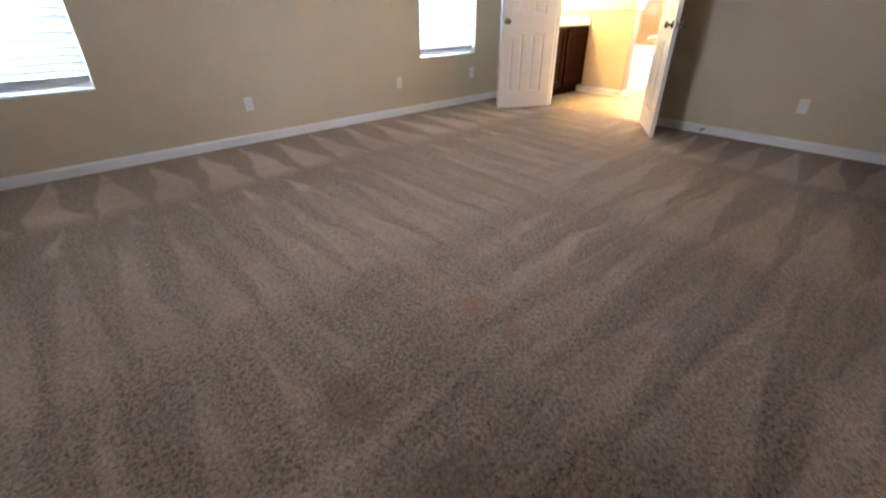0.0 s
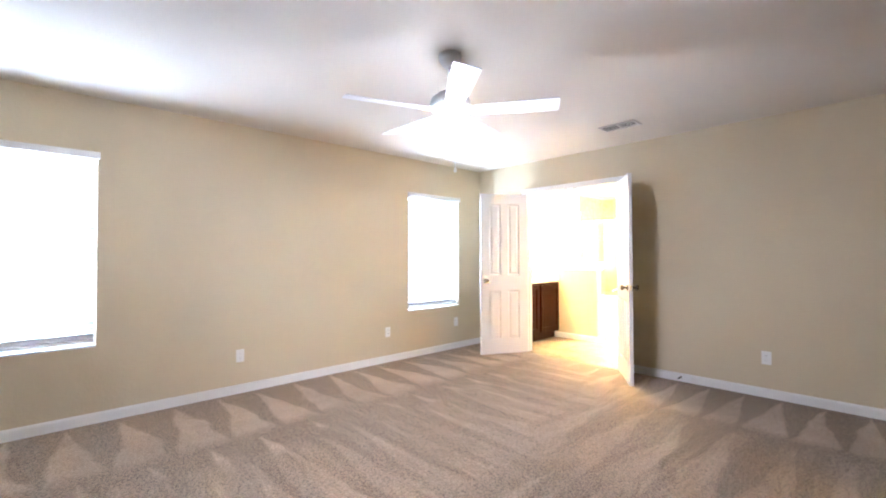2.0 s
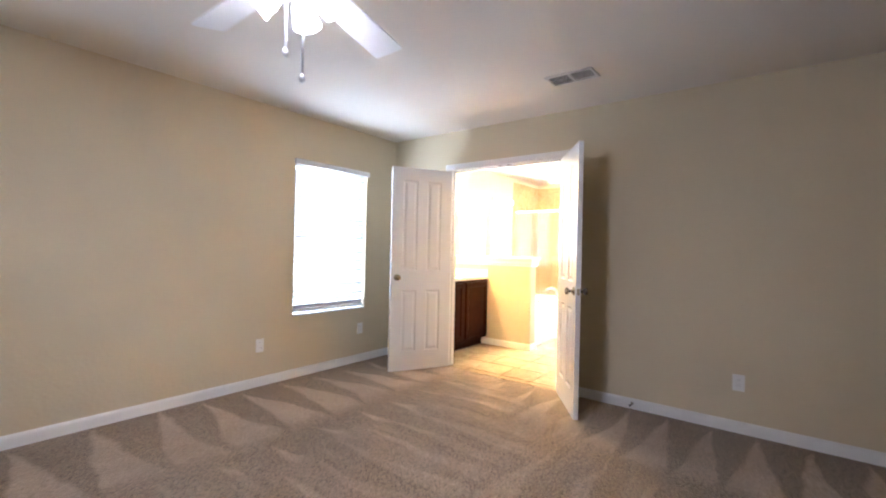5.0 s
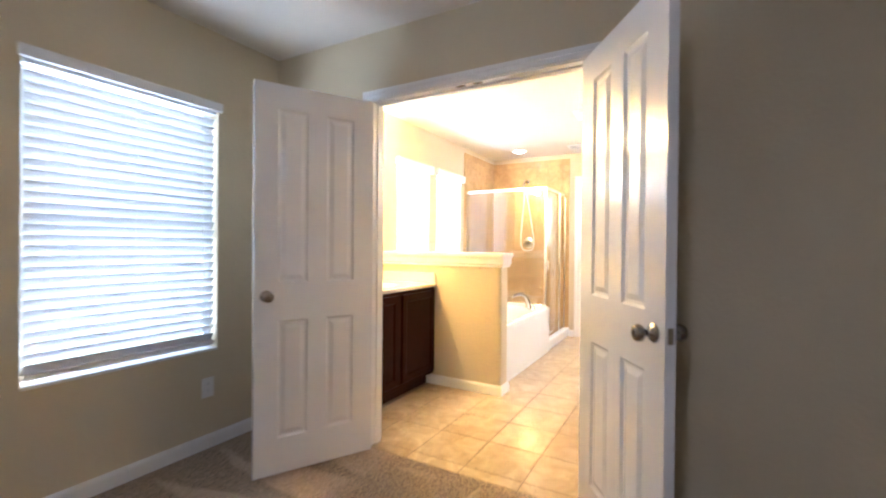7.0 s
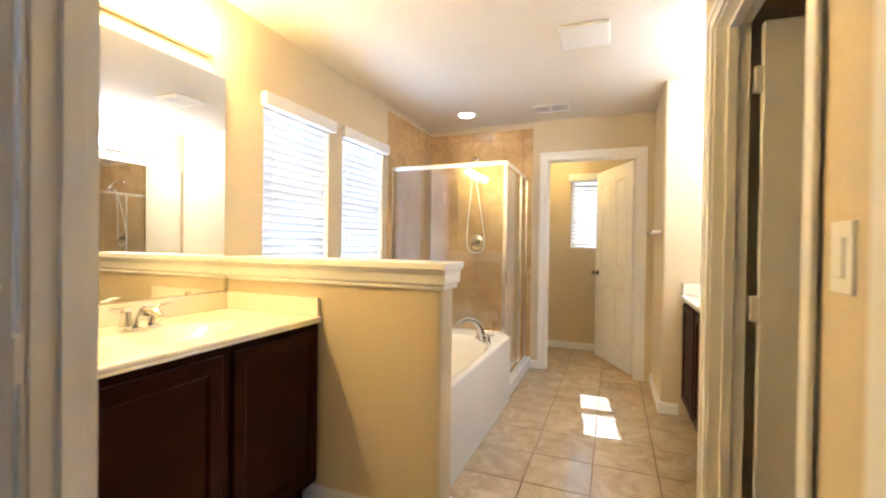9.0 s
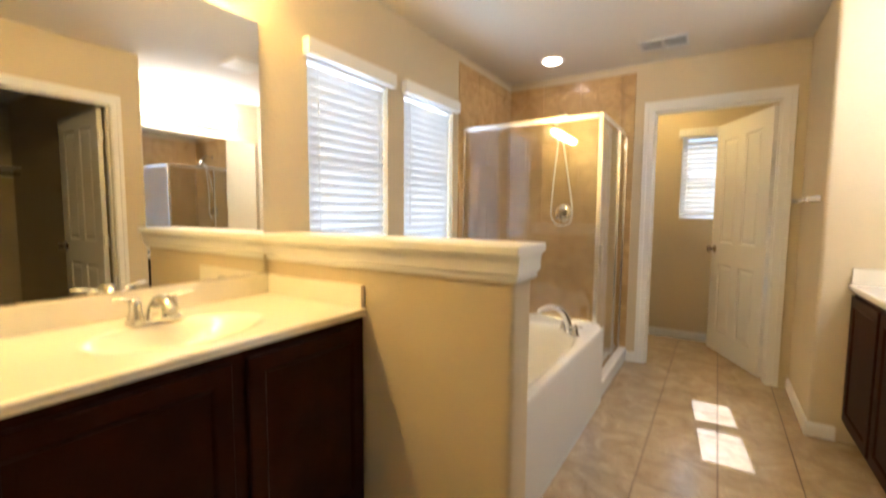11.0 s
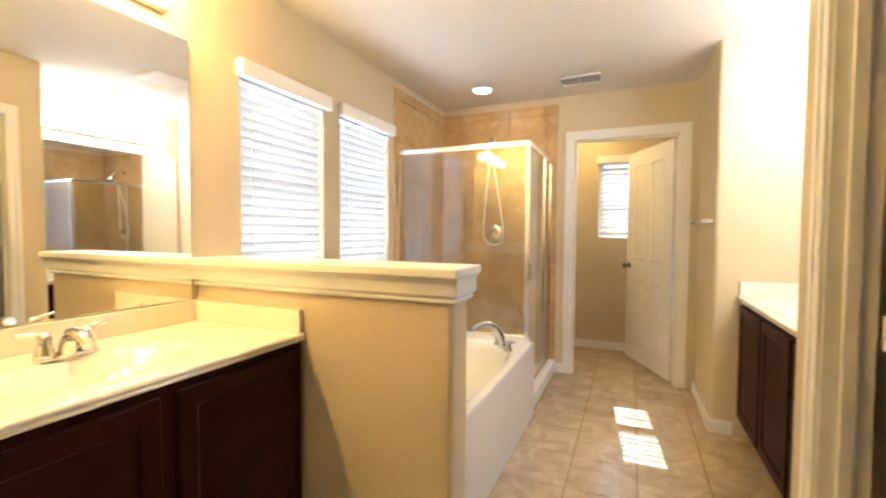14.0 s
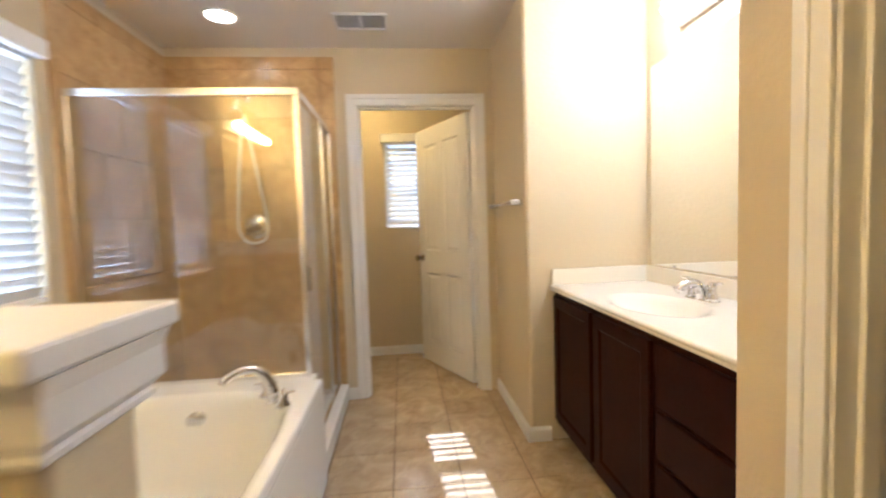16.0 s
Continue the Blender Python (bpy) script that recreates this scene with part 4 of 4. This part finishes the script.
light_bar(5.03, 5.97, NB, -1, 2.195, 6, WARM_BULB, "chrome light bar with six warm round bulbs above the mirror")
light_bar(6.76, 7.70, 1.42, 1, 2.205, 6, COOL_BULB, "chrome light bar with six lit round bulbs above the mirror")

# recessed lamp, registers
TOILET_DOME = emitter("warm_dome", (1.0, 0.70, 0.24), 15)
q = thing("ceiling_light", (9.35, 3.1, CEIL), "warm lit dome light on the toilet room ceiling", "ceiling light")
part("base", turned([(0.13, -0.001), (0.13, -0.018), (0.115, -0.02)], (9.35, 3.1, CEIL), seg=32), PLASTIC, q)
part("dome", turned([(0.12, -0.02), (0.115, -0.045), (0.085, -0.075), (0.04, -0.09), (0.003, -0.093)], (9.35, 3.1, CEIL), seg=32), TOILET_DOME, q, "lit frosted dome")
r = thing("recessed_light", (8.335, 3.792, CEIL), "white recessed ceiling light, lit, above the shower", "ceiling light")
part("trim_ring", turned([(0.098, -0.001), (0.098, -0.006), (0.085, -0.012), (0.072, -0.006), (0.072, -0.001)], (8.335, 3.792, CEIL), seg=32), PLASTIC, r)
part("lens", turned([(0.071, -0.002), (0.06, -0.012), (0.03, -0.017), (0.002, -0.018)], (8.335, 3.792, CEIL), seg=32), CAN_LIGHT, r)
vent((8.385, 3.0), 0.105, 0.16, 9, "off-white ceiling air register in the bathroom", "x", True)
e = thing("exhaust_fan", (7.06, 2.64, CEIL), "white square exhaust fan cover on the ceiling", "exhaust fan")
part("cover", boxed(6.92, 7.20, 2.50, 2.78, CEIL - 0.024, CEIL - 0.001, 0.010, 3), PLASTIC, e)
for k in range(9):
    part("louvre", boxed(6.96, 7.16, 2.535 + 0.0235 * k, 2.545 + 0.0235 * k, CEIL - 0.027, CEIL - 0.0235), PLASTIC, e)


# bathtub
TX0, TX1, TYF, TZT = PX1 + 0.002, 7.79, 3.21, 0.508


def bathtub():
    t = thing("bathtub", (TX0, TYF, 0), "white acrylic drop-in bathtub with a flat apron", "bathtub")
    bm = bmesh.new()
    nx, ny = 84, 56
    cx, cy = 6.95, 3.79
    hx, hy = 0.74, 0.51
    g = []
    for j in range(ny + 1):
        row = []
        for i in range(nx + 1):
            x = TX0 + (TX1 - TX0) * i / nx
            y = TYF + (NB - 0.002 - TYF) * j / ny
            r = ((abs(x - cx) / hx) ** 5 + (abs(y - cy) / hy) ** 5) ** (1 / 5)
            k = min(1, max(0, (1 - r) / 0.24))
            row.append(bm.verts.new((x, y, TZT - 0.36 * (k * k * (3 - 2 * k)) ** 0.7)))
        g.append(row)
    for j in range(ny):
        for i in range(nx):
            f = bm.faces.new((g[j][i], g[j][i + 1], g[j + 1][i + 1], g[j + 1][i]))
            f.smooth = True
    prev = g[0]
    for dy, dz in ((-0.007, -0.003), (-0.011, -0.010), (-0.011, -0.03), (-0.009, -0.036)):
        cur = [bm.verts.new((v.co.x, TYF + dy + 0.012, TZT + dz)) for v in g[0]]
        for i in range(nx):
            f = bm.faces.new((prev[i], prev[i + 1], cur[i + 1], cur[i]))
            f.smooth = True
        prev = cur
    part("basin", bm, TUB, t)
    bm = bmesh.new()
    loops = []
    for i, o in ((0.0, 0.014), (0.0, 0.003), (0.004, 0.001), (0.03, 0.001)):
        loops.append([bm.verts.new(p) for p in ((TX0 + i, TYF + o, i * 0.6), (TX1 - i, TYF + o, i * 0.6), (TX1 - i, TYF + o, TZT - 0.034 - i * 0.8), (TX0 + i, TYF + o, TZT - 0.034 - i * 0.8))])
    for a, b in zip(loops, loops[1:]):
        for k in range(4):
            bm.faces.new((a[k], a[(k + 1) % 4], b[(k + 1) % 4], b[k]))
    bm.faces.new(loops[-1])
    part("apron", bm, TUB, t)
    part("overflow", turned([(0.044, 0.03), (0.044, -0.006), (0.034, -0.014), (0.006, -0.014)], (7.652, 3.742, 0.400), "x", 24), CHROME, t)
    return t


bathtub()
f = thing("tub_faucet", (7.55, 3.37, TZT), "chrome roman tub faucet with an arched spout", "faucet")
fx, fy = 7.55, 3.37
part("escutcheon", turned([(0.032, 0), (0.032, 0.006), (0.022, 0.012)], (fx, fy, TZT)), CHROME, f)
pts = smooth_path([(fx - 0.64 * r, fy + 0.77 * r, TZT + h) for r, h in ((0, 0.005), (0.012, 0.07), (0.05, 0.138), (0.11, 0.168), (0.18, 0.155), (0.205, 0.128))], 7)
part("spout", tube(bmesh.new(), pts, [0.026 - 0.011 * k / (len(pts) - 1) for k in range(len(pts))], 14), CHROME, f)
for dx, dy in ((-0.064, -0.053), (0.064, 0.053)):
    h = part("handle_body", turned([(0.03, 0), (0.028, 0.01), (0.018, 0.03), (0.02, 0.05), (0.012, 0.065), (0.003, 0.068)], (fx + dx, fy + dy, TZT)), CHROME, f)
    for ex, ey in ((0.045, 0.01), (-0.01, 0.045)):
        part("lever", tube(bmesh.new(), [(fx + dx - ex, fy + dy - ey, TZT + 0.058), (fx + dx, fy + dy, TZT + 0.060), (fx + dx + ex, fy + dy + ey, TZT + 0.058)], [0.005, 0.007, 0.005], 10), CHROME, h)

# shower
SX0, SY0, SZ = 7.852, 3.285, 1.918
single("wall_shower_ledge", boxed(TX1, SX0 + 0.03, SY0 - 0.03, NB, 0, TZT - 0.001), TUB, "white knee wall between tub and shower", "ledge", kind="structure")
sp = thing("shower_pan", (SX0, SY0, 0), "white shower pan with a raised curb", "shower pan")
part("curb", boxed(TX1 + 0.002, BEAST - 0.001, SY0 - 0.062, SY0 + 0.04, 0, 0.115, 0.012, 3), TUB, sp)
part("base", boxed(SX0 + 0.03, BEAST - 0.012, SY0 + 0.04, NB - 0.012, 0, 0.05, 0.006), TUB, sp)
part("drain", turned([(0.05, 0), (0.05, 0.003), (0.01, 0.003)], (8.35, 3.85, 0.05)), CHROME, sp)
en = thing("shower_enclosure", (SX0, SY0, 0), "framed clear glass shower enclosure with a hinged door", "shower enclosure")
w = 0.014
for n, a in (("corner_post", (SX0 - w, SX0 + w, SY0 - w, SY0 + w, 0.115, SZ - 0.036)),
             ("wall_post", (SX0 - 0.010, SX0 + 0.010, NB - 0.032, NB - 0.012, TZT - 0.001, SZ - 0.036)),
             ("wall_post", (BEAST - 0.034, BEAST - 0.012, SY0 - 0.010, SY0 + 0.010, 0.115, SZ - 0.036)),
             ("header", (SX0 - 0.017, SX0 + 0.017, SY0 + 0.017, NB - 0.012, SZ - 0.036, SZ)),
             ("header", (SX0 - 0.017, BEAST - 0.012, SY0 - 0.017, SY0 + 0.017, SZ - 0.036, SZ)),
             ("bottom_rail", (SX0 - 0.012, SX0 + 0.012, SY0 + w, NB - 0.032, TZT - 0.001, TZT + 0.022)),
             ("bottom_rail", (SX0 + w, BEAST - 0.034, SY0 - 0.012, SY0 + 0.012, 0.115, 0.135))):
    part(n, boxed(*a, 0.003), ALU, en)
part("glass_panel", boxed(SX0 - 0.003, SX0 + 0.003, SY0 + w, NB - 0.03, TZT + 0.022, SZ - 0.036), SHOWER_GLASS, en, "fixed clear glass panel")
part("glass_panel", boxed(8.50, BEAST - 0.034, SY0 - 0.003, SY0 + 0.003, 0.135, SZ - 0.036), SHOWER_GLASS, en, "fixed clear glass panel")
d = part("glass_door", boxed(SX0 + 0.022, 8.46, SY0 - 0.003, SY0 + 0.003, 0.145, SZ - 0.045), SHOWER_GLASS, en, "clear glass shower door")
part("mullion", boxed(8.475, 8.50, SY0 - 0.010, SY0 + 0.010, 0.135, SZ - 0.036, 0.002), ALU, en)
part("handle", boxed(SX0 + 0.022, SX0 + 0.036, SY0 - 0.03, SY0 - 0.004, 0.93, 1.05, 0.004), ALU, d, "aluminium pull handle")

sh = thing("hand_shower", (BEAST - 0.012, 3.80, 1.265), "chrome shower mixer and head with a looped white hose", "shower")
sx = BEAST - 0.012
part("valve_plate", turned([(0.085, 0), (0.083, -0.006), (0.06, -0.012), (0.03, -0.014)], (sx, 3.80, 1.265), "x", 32), CHROME, sh)
part("valve_handle", turned([(0.03, -0.012), (0.034, -0.03), (0.03, -0.05), (0.012, -0.056)], (sx, 3.80, 1.265), "x", 20), NICKEL, sh)
part("valve_lever", tube(bmesh.new(), [(sx - 0.05, 3.80, 1.265), (sx - 0.062, 3.835, 1.25), (sx - 0.066, 3.85, 1.205)], [0.012, 0.010, 0.008], 10), NICKEL, sh)
part("shower_arm", tube(bmesh.new(), smooth_path([(sx, 3.82, 2.13), (sx - 0.06, 3.82, 2.15), (sx - 0.13, 3.82, 2.12), (sx - 0.16, 3.82, 2.08)], 5), 0.011, 12), CHROME, sh)
part("arm_flange", turned([(0.03, 0), (0.026, -0.008), (0.012, -0.012)], (sx, 3.82, 2.13), "x", 20), CHROME, sh)
part("shower_head", tube(bmesh.new(), [(sx - 0.15, 3.82, 2.10), (sx - 0.17, 3.82, 2.06), (sx - 0.20, 3.82, 2.00), (sx - 0.215, 3.82, 1.975)], [0.016, 0.020, 0.040, 0.046], 20), CHROME, sh)
hose = smooth_path([(sx - 0.16, 3.83, 2.06), (sx - 0.10, 3.835, 1.9), (sx - 0.05, 3.88, 1.6), (sx - 0.035, 3.905, 1.30), (sx - 0.035, 3.895, 1.215), (sx - 0.035, 3.84, 1.155), (sx - 0.035, 3.75, 1.165), (sx - 0.035, 3.715, 1.23), (sx - 0.035, 3.72, 1.35), (sx - 0.06, 3.77, 1.7), (sx - 0.12, 3.805, 2.0)], 8)
part("hose", tube(bmesh.new(), hose, 0.008, 10), HOSE, sh)

# towel bar on the jog wall
tb = thing("towel_bar", (8.3, SOUTH, 1.35), "chrome towel bar on the wall", "towel bar")
for x in (8.08, 8.66):
    part("bracket", boxed(x - 0.016, x + 0.016, SOUTH, SOUTH + 0.07, 1.333, 1.367, 0.006), CHROME, tb)
part("bar", tube(bmesh.new(), [(8.085, SOUTH + 0.055, 1.35), (8.655, SOUTH + 0.055, 1.35)], 0.009, 12), CHROME, tb)

# closet fittings
cs = thing("closet_shelf", (4.982, -0.9, 1.72), "white closet shelf with a hanging rod", "shelf")
part("shelf_board", boxed(4.982, 6.388, -0.898, -0.55, 1.72, 1.738, 0.002), TRIM, cs)
part("cleat", boxed(4.982, 6.388, -0.898, -0.88, 1.63, 1.72), TRIM, cs)
part("hanging_rod", tube(bmesh.new(), [(4.984, -0.62, 1.66), (6.386, -0.62, 1.66)], 0.016, 12), CHROME, cs)

# ---- tiles ----
T = 0.334


def tile_mesh(sx, sy, sz, name, material, bev=0.0014):
    """One tile with eased edges, its base at the origin's plane."""
    bm = bmesh.new()
    lo = [bm.verts.new(p) for p in ((0, 0, 0), (sx, 0, 0), (sx, sy, 0), (0, sy, 0))]
    mi = [bm.verts.new(p) for p in ((0, 0, sz - bev), (sx, 0, sz - bev), (sx, sy, sz - bev), (0, sy, sz - bev))]
    hi = [bm.verts.new(p) for p in ((bev, bev, sz), (sx - bev, bev, sz), (sx - bev, sy - bev, sz), (bev, sy - bev, sz))]
    for a, b in ((lo, mi), (mi, hi)):
        for k in range(4):
            bm.faces.new((a[k], a[(k + 1) % 4], b[(k + 1) % 4], b[k]))
    bm.faces.new(hi)
    return mesh_of(bm, name, material)


MESHES = {}


def lay(parent, material, u0, u1, v0, v1, m, sz):
    """One tile over a rectangle of the plane that m places."""
    j = 0.0028 if material is FLOOR_TILE else 0.0016
    key = (round(u1 - u0, 4), round(v1 - v0, 4), sz, material.name)
    if key not in MESHES:
        MESHES[key] = tile_mesh(u1 - u0 - 2 * j, v1 - v0 - 2 * j, sz, "tile", material)
    ob = new("tile", MESHES[key])
    ob.parent = parent
    ob.matrix_local = parent.matrix_basis.inverted() @ m @ Matrix.Translation((u0 + j, v0 + j, 0))
    return ob


single("floor_grout", boxed(4.866, 9.82, 2.07, 3.80, -0.0119, -0.0022), GROUT, "light brown grout between the floor tiles", "grout", kind="structure")
tiled = thing("floor_tiles", (4.84, SOUTH, -0.012), "beige glazed ceramic floor tiles with brown grout", "floor", kind="structure")


GX, GY = 0.3375, 0.3345
for i in range(-4, 12):
    for j in range(-4, 3):
        a, b = max(4.868, 5.972 + i * GX), min(9.82, 5.972 + (i + 1) * GX)
        mid = (a + b) / 2
        low = 2.07 if mid < 6.4 else 1.85 if mid < 8.0 else 2.03
        c, d = max(low, 2.887 + j * GY), min(3.80, 2.887 + (j + 1) * GY)
        if b - a > 0.012 and d - c > 0.012:
            lay(tiled, FLOOR_TILE, a, b, c, d, Matrix.Translation((0, 0, -0.012)), 0.012)

shower_n = thing("shower_tiles_north", (7.80, NB, 0), "tan glazed wall tiles of the shower", "wall tile", kind="structure")
shower_e = thing("shower_tiles_east", (BEAST, NB, 0), "tan glazed wall tiles of the shower", "wall tile", kind="structure")
TOP = 2.415


def wall_tiles(parent, length, m, edge):
    """Running bond from the room's corner outwards, with a narrow border at the top and at the open edge."""
    body = length - edge
    v = TOP - 0.085
    row = 0
    while v > 0.05:
        v0 = max(0.045, v - T)
        u = -T / 2 if row % 2 else 0
        while u < body:
            a, b = max(0, u), min(body, u + T)
            if b - a > 0.012:
                lay(parent, SHOWER_TILE, a, b, v0, v, m, 0.010)
            u += T
        if edge:
            lay(parent, SHOWER_TILE, body, length, v0, v, m, 0.010)
        v -= T
        row += 1
    u = 0
    while u < length:
        a, b = u, min(length, u + T)
        if b - a > 0.012:
            lay(parent, SHOWER_TILE, a, b, TOP - 0.085, TOP, m, 0.010)
        u += T


# u runs from the corner, v up, and the tile's face looks into the room
mn = Matrix(((-1, 0, 0, BEAST), (0, 0, -1, NB), (0, 1, 0, 0), (0, 0, 0, 1)))
me_ = Matrix(((0, 0, -1, BEAST), (-1, 0, 0, NB), (0, 1, 0, 0), (0, 0, 0, 1)))
wall_tiles(shower_n, BEAST - 7.80, mn, 0.0)
wall_tiles(shower_e, NB - 3.23, me_, 0.085)
single("wall_shower_bed_north", boxed(7.802, BEAST, NB - 0.004, NB, 0.0, TOP - 0.002), SHOWER_GROUT, "grout behind the shower tiles", "grout", kind="structure")
single("wall_shower_bed_east", boxed(BEAST - 0.004, BEAST, 3.232, NB, 0.0, TOP - 0.002), SHOWER_GROUT, "grout behind the shower tiles", "grout", kind="structure")
